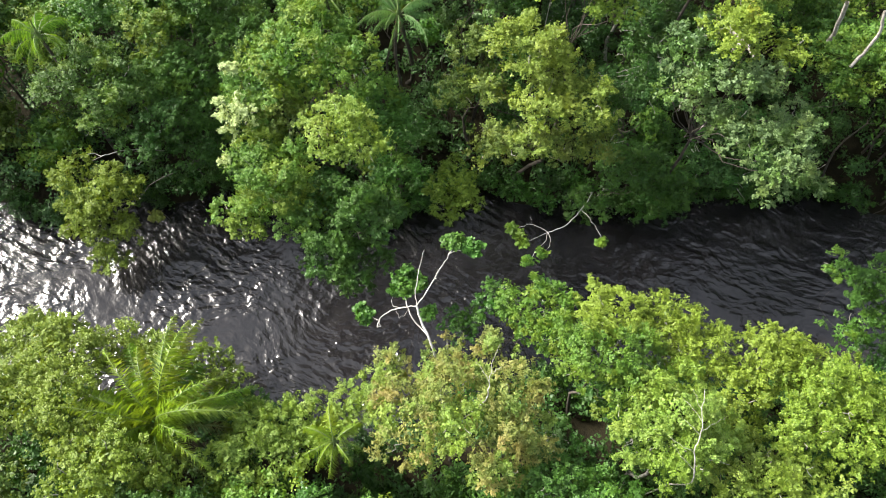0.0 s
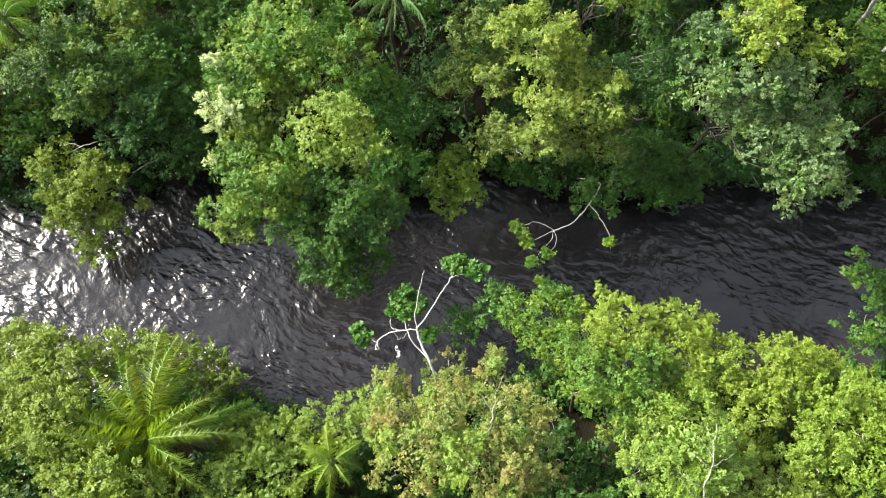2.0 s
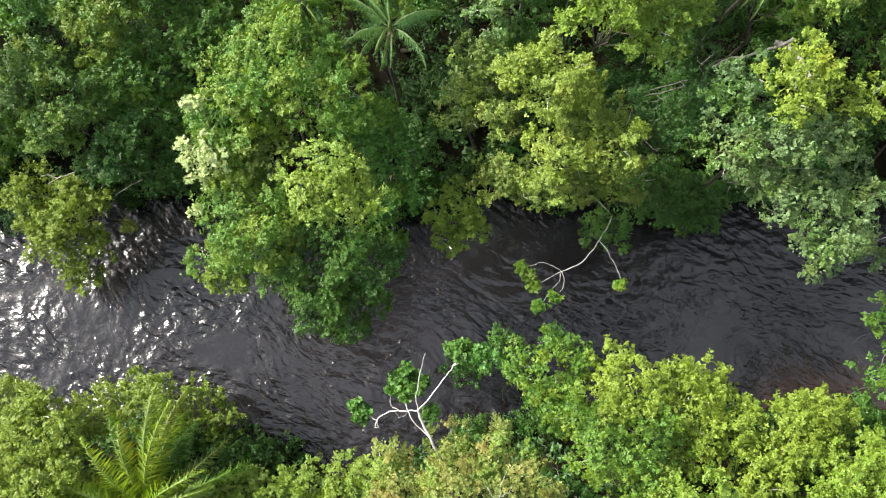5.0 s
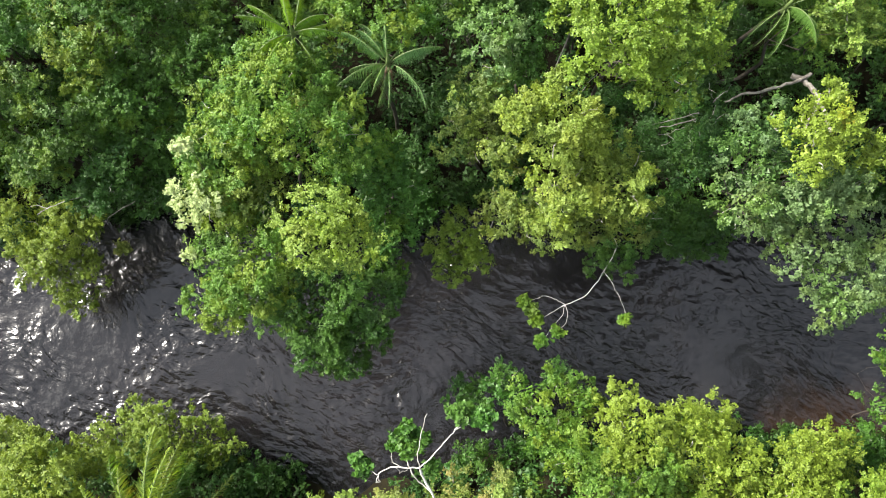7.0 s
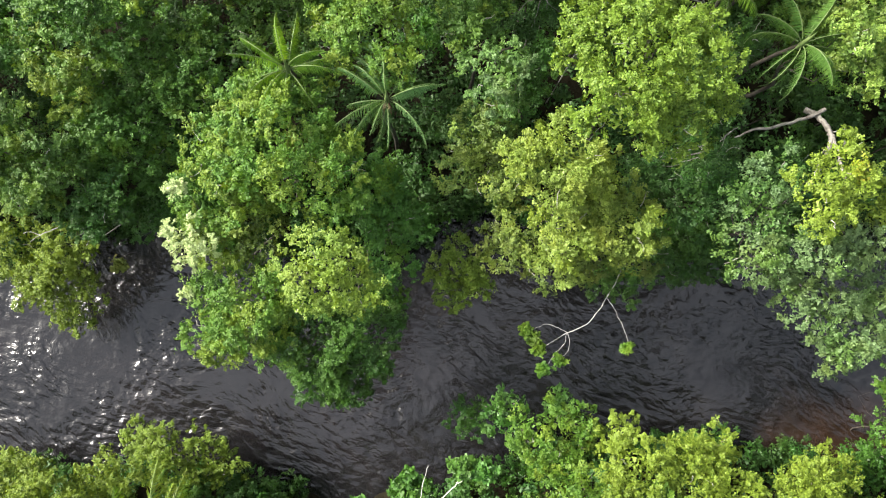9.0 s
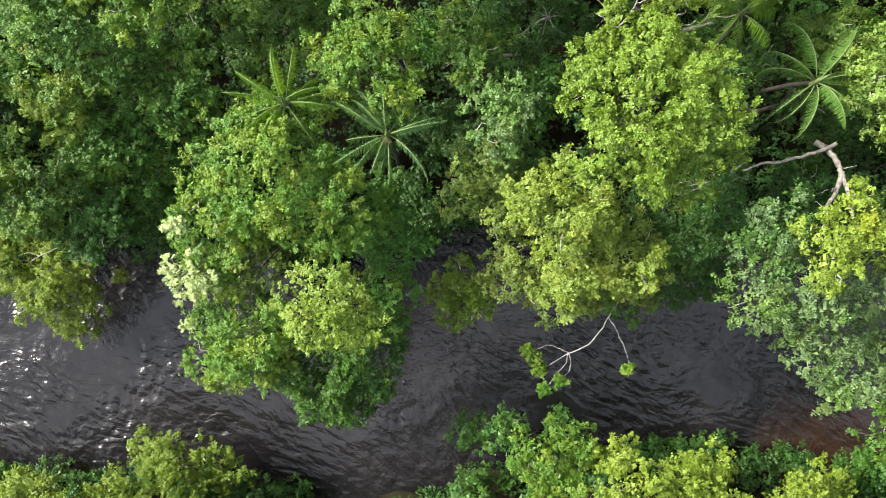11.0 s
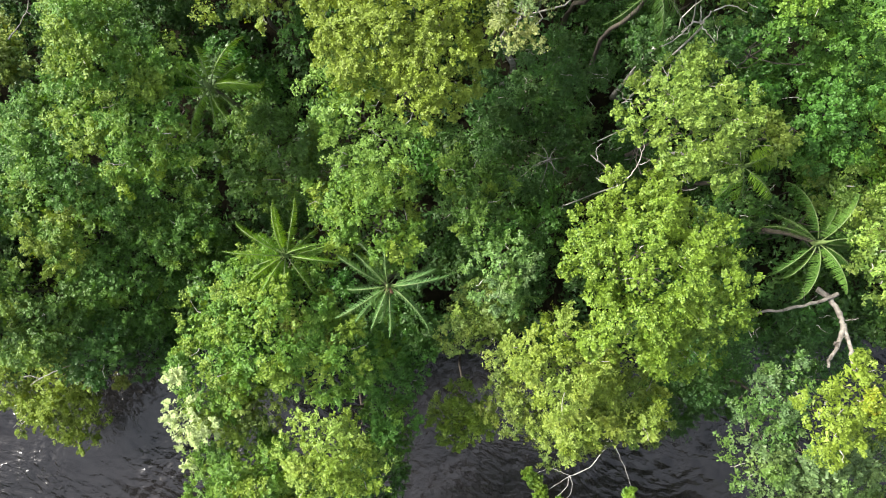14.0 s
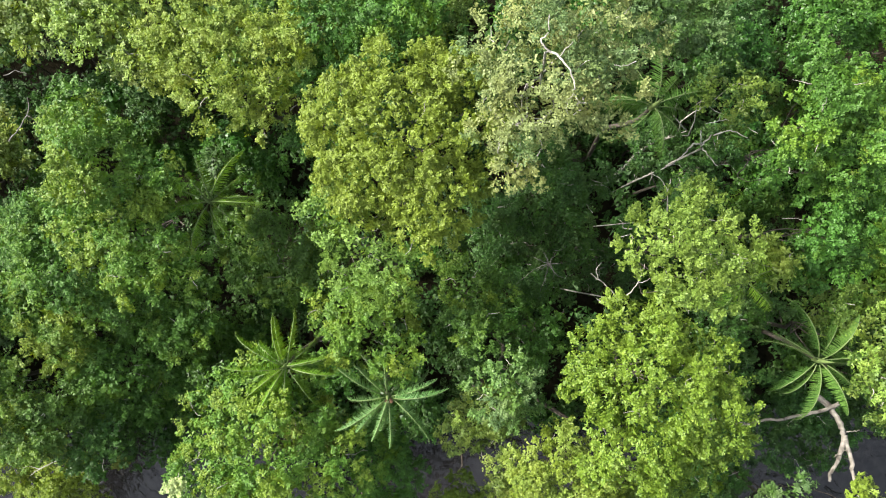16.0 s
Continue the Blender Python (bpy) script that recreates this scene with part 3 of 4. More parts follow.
tree("green", "blue-green tree hanging towards the river", (-23.4, 42), (-23.4, 42.6, 15.0, 2.5), (-22.2, 40.2, 13.0, 2.4), (-25.4, 40.6, 14.0, 2.2), (-20.6, 41.8, 12.4, 2.0), (-19.6, 39.4, 10.4, 1.9), group=FAR)
tree("deep", "shaded tree at the water's edge", (-24.5, 38.4), (-24.6, 36.9, 14.2, 2.2), (-22.4, 36.6, 11.2, 2.2), (-26.2, 36.0, 12.6, 2.0), (-20.4, 36.8, 9.0, 2.0), group=FAR)
tree("green", "rounded green tree on the bank", (-29, 40), (-27.8, 39.6, 17.0, 2.9), (-30.4, 41.2, 17.2, 2.8), (-29.8, 38.0, 14.8, 2.4), (-32.8, 39.6, 15.6, 2.6), group=FAR)
tree("fresh", "yellow-green bush tree trailing in the water", (-31, 36.5), (-31.4, 33.6, 9.2, 2.4), (-33.4, 31.6, 7.4, 2.3), (-30.6, 31.0, 5.6, 2.0), (-33.8, 34.6, 9.4, 2.3), (-31.4, 28.8, 4.2, 1.8), (-28.8, 33.8, 8.0, 1.6), group=FAR)
tree("green", "green tree in the understorey", (1.4, 47), (1.6, 46.1, 21.8, 1.9), (1.2, 48.2, 21.0, 1.7), (2.8, 47.6, 20.2, 1.4), group=FAR)
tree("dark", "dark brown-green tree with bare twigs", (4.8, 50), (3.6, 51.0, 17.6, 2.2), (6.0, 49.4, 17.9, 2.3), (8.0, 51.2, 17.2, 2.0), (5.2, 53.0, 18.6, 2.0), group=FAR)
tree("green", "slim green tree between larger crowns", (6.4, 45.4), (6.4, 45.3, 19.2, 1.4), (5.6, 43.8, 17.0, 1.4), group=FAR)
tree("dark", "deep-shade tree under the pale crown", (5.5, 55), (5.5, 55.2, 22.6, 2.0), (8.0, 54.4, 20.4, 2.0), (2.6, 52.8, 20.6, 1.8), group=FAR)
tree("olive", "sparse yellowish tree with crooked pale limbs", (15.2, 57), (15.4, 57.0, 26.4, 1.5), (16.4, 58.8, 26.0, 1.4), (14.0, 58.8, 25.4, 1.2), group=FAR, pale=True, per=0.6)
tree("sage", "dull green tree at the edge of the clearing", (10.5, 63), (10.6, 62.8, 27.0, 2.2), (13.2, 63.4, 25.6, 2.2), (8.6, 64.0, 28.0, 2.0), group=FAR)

# trees added to fill gaps; their dark leaves stand for deep shade
tree("dark", "added dark tree standing for shade in the gap over the water", (26, 37.5), (26.4, 35.0, 9.4, 2.3), (23.6, 35.8, 10.0, 2.1), (28.6, 35.4, 10.6, 2.2), (26.0, 38.6, 12.6, 2.2), group=FAR)
tree("dark", "added dark tree standing for shade in the hollow by the palm", (18.6, 45.4), (18.4, 46.0, 18.6, 2.0), (20.2, 46.6, 17.6, 1.8), (17.6, 44.4, 17.6, 1.8), group=FAR)
tree("dark", "added dark tree standing for shade below the palm", (17.6, 42.4), (16.8, 42.2, 16.8, 1.8), (18.6, 43.2, 16.4, 1.7), (19.4, 41.4, 15.6, 1.6), (17.2, 40.2, 16.2, 1.5), group=FAR)
tree("dark", "added low dark tree standing for shade under the umbrella crown", (11.6, 49.6), (11.4, 49.6, 14.6, 2.0), (13.2, 50.4, 13.8, 1.8), (9.8, 49.0, 13.0, 1.7), group=FAR)
tree("dark", "added dark shrub standing for shade in a near-bank gap", (9.4, 9.6), (9.4, 9.8, 8.6, 1.9), (8.6, 11.6, 8.0, 1.6), (7.4, 10.2, 9.0, 1.5), group=NEAR)
tree("dark", "added dark young tree standing for shade under the dead limbs", (15.4, 54), (15.3, 53.8, 19.4, 2.2), (13.4, 56.4, 18.6, 2.0), (16.8, 56.0, 19.0, 1.9), group=FAR)

tree("fresh", "leafy green tree on the near bank", (-26.5, 12), (-27.0, 15.6, 16.2, 2.9), (-25.6, 12.2, 17.6, 2.5), (-29.2, 12.0, 17.4, 2.6), (-24.4, 17.2, 13.0, 2.1), (-30.4, 17.0, 14.4, 2.6), (-24.0, 9.6, 16.6, 2.2), group=NEAR)
tree("fresh", "bright rounded bush behind the large palm", (-22, 16), (-22.4, 17.8, 7.4, 2.6), (-20.0, 17.6, 6.6, 2.2), (-24.4, 18.6, 6.6, 1.8), (-18.2, 16.4, 5.4, 1.6), group=NEAR)
tree("fresh", "fresh green tree below the palm", (-21, 7), (-21.2, 8.0, 17.8, 2.1), (-18.6, 7.2, 15.4, 2.0), (-23.4, 6.4, 17.0, 2.0), group=NEAR)
tree("lime", "low green tree with yellowish tips", (-12.5, 9), (-14.2, 8.2, 14.3, 2.2), (-11.5, 11.4, 12.4, 2.2), (-14.0, 11.6, 11.9, 1.9), (-9.2, 11.9, 12.7, 1.7), (-11.0, 8.6, 14.1, 2.0), (-8.0, 10.4, 13.5, 1.7), (-12.6, 10.0, 14.3, 1.9), (-6.2, 12.6, 13.1, 1.6), group=NEAR)
tree("brown", "olive tree with a russet-tinged crown", (0.6, 10.5), (-2.8, 12.7, 17.8, 2.3), (3.2, 14.2, 18.2, 2.1), (0.4, 12.2, 19.8, 2.4), (4.5, 11.5, 19.4, 2.2), (-1.6, 9.4, 18.8, 2.3), (3.2, 8.6, 18.8, 2.4), (0.4, 14.6, 17.0, 1.9), (5.6, 9.2, 17.8, 1.8),
     extra=[("lime", "green sprays among the russet", (0.9, 9.6, 20.2, 1.5), (-3.6, 10.8, 17.4, 1.4), (-4.2, 13.4, 15.8, 1.5))], group=NEAR)
tree("bright", "green tree with dark glossy boughs reaching over the water", (5.5, 18), (6.1, 20.4, 14.1, 2.1), (9.1, 20.6, 13.1, 1.9), (7.2, 18.2, 14.0, 1.9), extra=[("deep", "dark glossy lower boughs", (4.0, 21.4, 11.6, 1.7), (1.6, 20.6, 8.4, 1.7), (8.0, 22.0, 11.4, 1.2))], group=NEAR)
tree("bright", "bright green tree with a broad crown", (11, 15), (10.4, 14.6, 18.5, 2.5), (13.6, 15.0, 16.6, 2.3), (8.6, 16.8, 16.2, 2.0), (11.6, 12.4, 17.8, 1.9), group=NEAR)
tree("yellow", "yellow-lime tree glowing at the waterside", (13, 17), (12.1, 18.3, 16.6, 2.1), (12.0, 20.2, 14.2, 1.6), (14.4, 18.2, 15.2, 1.7), group=NEAR)
tree("fresh", "bright green waterside tree", (17, 16.5), (16.6, 18.1, 15.6, 2.2), (18.7, 18.6, 12.4, 2.0), (19.2, 16.0, 15.4, 2.2), (17.4, 14.8, 15.8, 1.9), group=NEAR)
tree("lime", "pale yellow-green tree with thin white limbs", (15, 9), (15.0, 11.0, 20.4, 2.4), (15.2, 8.0, 19.2, 2.4), (12.6, 9.4, 18.8, 2.0), (17.2, 9.4, 18.4, 2.0), (13.4, 11.8, 18.2, 1.6), group=NEAR, pale=True)
tree("fresh", "green bank tree with rounded boughs", (22, 13.5), (23.8, 15.6, 15.4, 2.5), (20.4, 11.8, 15.8, 2.4), (21.8, 13.8, 15.6, 1.9), (26.2, 15.8, 12.8, 2.2), (28.2, 16.4, 10.0, 2.0), group=NEAR)
tree("fresh", "broad green tree on the near bank", (26.5, 11), (26.0, 12.3, 17.0, 2.5), (28.8, 13.2, 15.6, 2.4), (24.0, 9.6, 16.8, 2.3), (27.4, 9.2, 17.4, 2.4), (31.0, 11.8, 15.0, 2.4), group=NEAR)
tree("green", "light green tree reaching over the river bend", (34.6, 17.2), (31.6, 23.2, 13.4, 1.5), (33.2, 22.0, 12.6, 1.6), (33.0, 19.4, 9.4, 1.8), (35.2, 20.4, 11.0, 2.0), (36.0, 23.4, 12.6, 1.9), group=NEAR, stem=0.5)
tree("deep", "low green shrub on the muddy bank", (33.5, 15), (33.0, 16.4, 6.4, 1.8), (35.2, 16.2, 7.4, 1.9), (36.8, 18.2, 7.0, 1.9), (31.6, 14.8, 7.6, 1.6), group=NEAR)
tree("green", "green tree on the near slope", (8, 7), (7.4, 6.4, 17.0, 2.1), (10.4, 5.6, 17.0, 2.1), (6.2, 6.2, 16.8, 2.0), group=NEAR)
tree("lime", "pale green tree on the near slope", (21, 6), (20.6, 6.6, 17.6, 2.3), (23.4, 6.4, 17.2, 2.3), (18.0, 5.8, 17.8, 2.0), group=NEAR)


# ---- palms ----
def frond(thing, start, yaw, rise, length, mat, rng, wide=0.55, fall=1.5, pairs=30, droop=0.8, ragged=0.11):
    """One feather leaf: a stalk that arches outwards from start, with a row of leaflets to each side."""
    n = 14
    s = np.linspace(0, 1, n)
    ang = radians(rise) - fall * s ** 1.5
    step = length / (n - 1)
    out, up = np.cumsum(np.cos(ang)) * step, np.cumsum(np.sin(ang)) * step
    heading = np.array((math.cos(yaw), math.sin(yaw), 0))
    across = np.array((-heading[1], heading[0], 0))
    pts = np.asarray(start) + heading * out[:, None] + np.array((0, 0, 1)) * up[:, None] + across * (0.16 * length * rng.normal() * s ** 1.6)[:, None]
    v, f = tube(pts, np.linspace(0.035, 0.008, n), 5)
    stalk = mesh_object("frond", v, f, RACHIS, thing, smooth=True)
    u = np.linspace(0.12, 1.0, pairs)
    p = np.stack([np.interp(u, s, pts[:, k]) for k in range(3)], 1)
    d = unit(np.stack([np.interp(u, s, np.gradient(pts[:, k])) for k in range(3)], 1))
    up_dir = unit(np.cross(np.broadcast_to(across, d.shape), -d))
    v = []
    lift = np.array((0, 0, 1))
    for sgn in (-1, 1):
        L = wide * np.clip((1.04 - u) * 2.0, 0, 1) ** 0.7 * np.clip(0.35 + u * 3, 0, 1) * rng.uniform(0.85, 1.1, pairs)
        away = unit(across * sgn * 0.72 + d * 0.55 - lift * droop + rng.normal(0, ragged, d.shape))
        w = d * (length / pairs * 0.55)
        L = L[:, None]
        v.append(np.stack([p - w * 0.5, p + w * 0.5, p + away * L * 0.6 + w * 0.6 - (0, 0, 0.02), p + away * L - lift * L * 0.22], 1).reshape(-1, 3))
    v = np.concatenate(v)
    mesh_object("blade", v, quads(v), mat, stalk)


def palm(label, x, y, top, length, n, kind="palm", rise=(10, 64), fall=2.1, wide=0.78, base=None, dry=0, seed=0, pairs=38, flower=False, droop=0.8, lean=0.0, ages=None, ragged=0.11):
    """ages: the leaf shades from the oldest, lowest fronds to the youngest; lean: how much longer the fronds grow towards the light."""
    rng = np.random.default_rng(900 + seed)
    bx, by = base or (x + rng.normal(0, 0.4), y + rng.normal(0, 0.4))
    bz = max(float(ground_height(np.array(bx), np.array(by))) - 0.15, -0.9)
    thing = root("palm_tree", bx, by, bz, label, "palm tree", "palms")
    head = np.array((x - bx, y - by, top - bz))
    pts = bent((0, 0, 0), head, rng, 0.05, 9)
    v, f = tube(pts, np.linspace(0.19, 0.12, 9), 8)
    mesh_object("trunk", v, f, BARK, thing, smooth=True)
    shoot = np.stack([head - (0, 0, 0.5), head, head + (0.05, 0.03, 0.8), head + (0.1, 0.1, 1.5)])
    v, f = tube(shoot, (0.14, 0.17, 0.09, 0.02), 7)
    mesh_object("crownshaft", v, f, RACHIS, thing, smooth=True)
    CROWNS.append((x, y, top + 0.5, length * 0.6))
    for i in range(n):
        yaw = i * 2.39996 + rng.normal(0, 0.22)
        up = rise[0] + (rise[1] - rise[0]) * (i / n) + rng.normal(0, 4)
        m = LEAF["palm_dry"] if i < dry else LEAF[ages[min(len(ages) - 1, i * len(ages) // n)] if ages else kind]
        frond(thing, head, yaw, up, length * rng.uniform(0.78, 1.1) * (1 + lean * math.cos(yaw - 1.1)), m, rng, wide, fall, pairs, droop, ragged)
    if flower:
        for a in (-1.9, -1.2):
            pts = [head - (0, 0, 0.2), head + (math.cos(a) * 0.4, math.sin(a) * 0.4, -0.3), head + (math.cos(a) * 0.6, math.sin(a) * 0.6, -1.2)]
            v, f = tube(pts, (0.06, 0.13, 0.03), 6)
            mesh_object("flower_stalk", v, f, SPATHE, thing)
    return thing


palm("green feather palm with a brown fruit bunch", -3.6, 41.7, 20.6, 3.8, 16, "palm_silver", rise=(8, 72), wide=0.66, fall=1.9, droop=1.35, seed=1, flower=True, pairs=64)
palm("yellow-green feather palm with arching fronds", -9.6, 43.6, 20.9, 3.6, 18, "palm_pale", rise=(5, 74), wide=0.60, fall=1.8, droop=1.35, seed=2, pairs=64)
palm("feather palm half hidden below a taller crown", -13.6, 53.3, 21.9, 3.8, 14, "palm_pale", rise=(5, 72), wide=0.66, droop=1.2, pairs=56, seed=3)
palm("feather palm with broad glossy fronds", 20.5, 43.9, 23.2, 3.9, 12, rise=(0, 70), wide=0.68, fall=1.9, droop=1.5, seed=4, pairs=64)
palm("slender feather palm in a dark gap", 11.4, 58.0, 23.8, 3.5, 12, seed=5)
palm("feather palm beneath the pale crown", 17.2, 48.4, 21.4, 3.2, 10, "palm_pale", seed=6)
palm("yellow-green palm on the far bank", -33.4, 41.6, 18.5, 3.4, 13, "palm_pale", seed=7)
palm("large palm with long upright feather fronds", -20.0, 10.9, 12.4, 6.4, 44, rise=(12, 86), fall=1.7, wide=1.15, dry=3, seed=8, pairs=70, droop=0.55, lean=0.26, ages=("palm", "palm_pale", "palm_olive", "palm_olive", "palm_bright", "palm_bright"), ragged=0.24)
palm("small bright palm among low trees", -7.4, 9.6, 13.8, 3.0, 10, "palm_bright", rise=(20, 80), seed=9)


# ---- bare and dead branches ----
def limbs(name, label, category, mat, *runs, tufts=(), kind="green", thin=0.5, gnarl=0.03, seed=0):
    """Bare branches: each run is a radius at its start and end and the points it bends through. tufts: leafy ends (x, y, top, radius)."""
    rng = np.random.default_rng(300 + seed)
    o = np.array(runs[0][2])
    thing = root(name, *o, label, category)
    for r0, r1, *pts in runs:
        p = np.asarray(pts, float) - o
        s = np.linspace(0, len(p) - 1, (len(p) - 1) * 4 + 1)
        q = np.stack([np.interp(s, np.arange(len(p)), p[:, k]) for k in range(3)], 1)
        q[1:-1] = 0.25 * q[:-2] + 0.5 * q[1:-1] + 0.25 * q[2:]
        q[1:-1] += rng.normal(0, gnarl, q[1:-1].shape)
        v, f = tube(q, np.linspace(r0, r1, len(q)) * thin * rng.uniform(1 - 3 * gnarl, 1 + 3 * gnarl, len(q)), 7)
        mesh_object("branch", v, f, mat, thing, smooth=True)
    for t in tufts:
        v = blob_leaves([(*t[:3], t[3] * 0.72)], rng, 0.30, 0.32, 22, 0.6, -0.3)[0] - o
        mesh_object("leaf_tuft", v, thirds(v), LEAF[kind], thing, "cluster of large green leaves")
    return thing


limbs("tree", "slender white-limbed tree with sparse large-leaf clusters", "tree", WHITE_BARK,
      (0.16, 0.13, (0.4, 11.5, 1.3), (0.2, 12.5, 10.0), (-0.6, 14.6, 18.5), (-1.5, 16.4, 19.4), (-1.7, 17.0, 20.0)),
      (0.07, 0.03, (-1.7, 17.0, 20.0), (-2.5, 17.0, 19.8), (-3.4, 17.0, 19.3), (-4.2, 16.5, 18.9), (-4.4, 16.0, 18.7), (-4.1, 16.0, 18.8), (-4.2, 16.4, 18.9), (-4.8, 16.8, 18.6)),
      (0.06, 0.025, (-1.7, 17.0, 20.0), (-1.8, 17.9, 20.6), (-1.5, 19.2, 21.2), (-1.2, 20.2, 21.8)),
      (0.08, 0.04, (-1.7, 17.0, 20.0), (-0.9, 17.8, 21.0), (-0.2, 18.7, 22.0), (0.4, 19.4, 22.8), (0.8, 20.1, 22.8)),
      (0.04, 0.03, (0.4, 19.4, 22.8), (1.3, 19.8, 22.6)),
      (0.09, 0.05, (-1.0, 15.4, 18.8), (-2.0, 16.4, 19.4), (-2.5, 17.4, 20.0), (-2.6, 18.2, 20.2)),
      (0.04, 0.02, (-2.5, 17.0, 19.8), (-3.2, 17.1, 19.4), (-3.4, 17.5, 19.4), (-3.3, 18.1, 19.4)),
      (0.03, 0.02, (-3.1, 16.9, 19.3), (-2.9, 16.6, 19.0), (-2.6, 16.7, 19.0), (-2.2, 17.0, 19.4)),
      tufts=((0.7, 20.3, 23.0, 1.00), (1.9, 19.9, 22.8, 0.95), (-5.2, 17.0, 19.0, 1.05), (-2.3, 18.2, 20.6, 1.00), (-2.5, 19.1, 20.6, 0.90), (-1.4, 18.6, 20.2, 0.60), (-3.2, 18.3, 19.8, 0.50), (-1.0, 16.8, 19.4, 0.60),), seed=1)
limbs("bare_branch", "thin white branch with leafy tips over the river", "branch", WHITE_BARK,
      (0.13, 0.07, (12.5, 37.0, 0.8), (13.2, 34.0, 6.0), (13.1, 31.7, 10.0), (11.8, 29.7, 10.4), (11.1, 28.8, 10.8), (10.2, 27.8, 11.0), (8.7, 27.2, 11.0)),
      (0.06, 0.03, (8.7, 27.2, 11.0), (7.1, 26.3, 11.2)),
      (0.06, 0.03, (8.7, 27.2, 11.0), (8.1, 27.5, 11.2), (7.2, 27.9, 11.2), (6.3, 27.5, 11.2)),
      (0.05, 0.03, (8.7, 27.2, 11.0), (8.9, 26.5, 11.0), (8.7, 25.8, 11.0), (8.2, 25.4, 11.0)),
      (0.05, 0.03, (8.7, 27.2, 11.0), (8.5, 26.4, 11.0), (7.8, 25.8, 11.0), (7.1, 24.7, 11.0)),
      (0.06, 0.03, (11.8, 29.7, 10.4), (12.4, 28.6, 10.8), (12.8, 27.5, 11.0), (13.1, 26.4, 11.2)),
      tufts=((5.7, 27.4, 11.6, 0.55), (6.2, 26.7, 11.5, 0.5), (6.6, 26.1, 11.5, 0.6), (8.1, 25.2, 11.3, 0.5), (6.9, 24.6, 11.2, 0.5), (12.95, 26.1, 11.5, 0.22)), kind="bright", thin=0.36, seed=2)
limbs("bare_branch", "broken pale branch caught in the leaves", "branch", PALE_BARK,
      (0.09, 0.05, (-25.4, 36.6, 9.2), (-26.6, 36.2, 10.0), (-27.6, 35.8, 10.6), (-28.8, 35.3, 10.9), (-30.0, 34.8, 11.0), (-30.7, 34.3, 11.0)),
      (0.05, 0.03, (-30.0, 34.8, 11.0), (-30.6, 35.0, 11.1), (-31.2, 34.9, 11.1)), thin=0.5, seed=3)
limbs("dead_shrub", "small dead twiggy bush standing in the water", "shrub", DEAD_WOOD,
      (0.05, 0.04, (-27.7, 34.6, -0.9), (-27.7, 34.2, 1.8), (-27.7, 33.4, 3.2)),
      (0.03, 0.01, (-27.7, 34.0, 2.4), (-27.1, 33.2, 3.3), (-26.8, 32.7, 3.4)),
      (0.03, 0.01, (-27.7, 34.0, 2.4), (-28.3, 33.3, 3.3), (-28.6, 32.8, 3.2)),
      tufts=((-27.7, 33.1, 3.6, 0.8),), kind="brown", seed=4)
limbs("bare_branch", "crooked dead branch hanging over dark water", "branch", DEAD_WOOD,
      (0.09, 0.05, (-25.9, 36.6, 5.5), (-27.1, 35.9, 5.5), (-28.2, 35.3, 5.2), (-28.6, 34.6, 4.9)),
      (0.04, 0.02, (-28.6, 34.6, 4.9), (-29.4, 34.4, 4.8)),
      (0.04, 0.02, (-28.6, 34.6, 4.9), (-29.1, 34.2, 4.7)), seed=5)
limbs("bare_tree", "dead slender tree with pale bare twigs", "tree", PALE_BARK,
      (0.17, 0.12, (15.2, 7.0, 1.2), (15.2, 7.0, 12.0), (15.0, 6.1, 18.5), (14.7, 7.7, 20.2)),
      (0.11, 0.06, (14.7, 7.7, 20.2), (15.1, 8.7, 20.8), (15.2, 9.8, 21.2), (15.5, 11.1, 21.4)),
      (0.05, 0.02, (15.1, 8.8, 20.8), (15.7, 9.1, 21.0), (16.4, 9.5, 21.0)),
      (0.05, 0.02, (15.2, 9.3, 21.0), (14.7, 10.0, 21.3), (14.2, 10.6, 21.2)),
      (0.05, 0.02, (14.7, 7.7, 20.2), (13.9, 8.0, 20.6), (13.2, 8.6, 20.6)),
      (0.04, 0.02, (15.0, 8.6, 20.8), (14.5, 9.1, 21.0), (14.0, 9.6, 21.0)),
      (0.05, 0.02, (14.9, 6.7, 19.4), (13.9, 7.5, 20.2), (13.4, 8.2, 20.4)),
      (0.04, 0.02, (15.2, 9.8, 21.2), (14.9, 10.7, 21.5), (14.8, 11.1, 21.4)), thin=0.3, seed=6)
limbs("bare_branch", "grey dead twigs standing out of a russet crown", "branch", PALE_BARK,
      (0.12, 0.09, (0.8, 10.6, 14.0), (2.7, 10.9, 20.0), (2.8, 11.8, 20.6)),
      (0.06, 0.02, (2.8, 11.8, 20.6), (3.0, 12.9, 21.0), (3.5, 14.0, 21.2)),
      (0.05, 0.02, (2.8, 11.8, 20.6), (2.4, 12.5, 20.8), (2.0, 13.0, 20.8)),
      (0.05, 0.02, (2.9, 12.3, 20.8), (3.3, 12.4, 21.0), (3.6, 12.8, 21.0)), thin=0.35, seed=7)
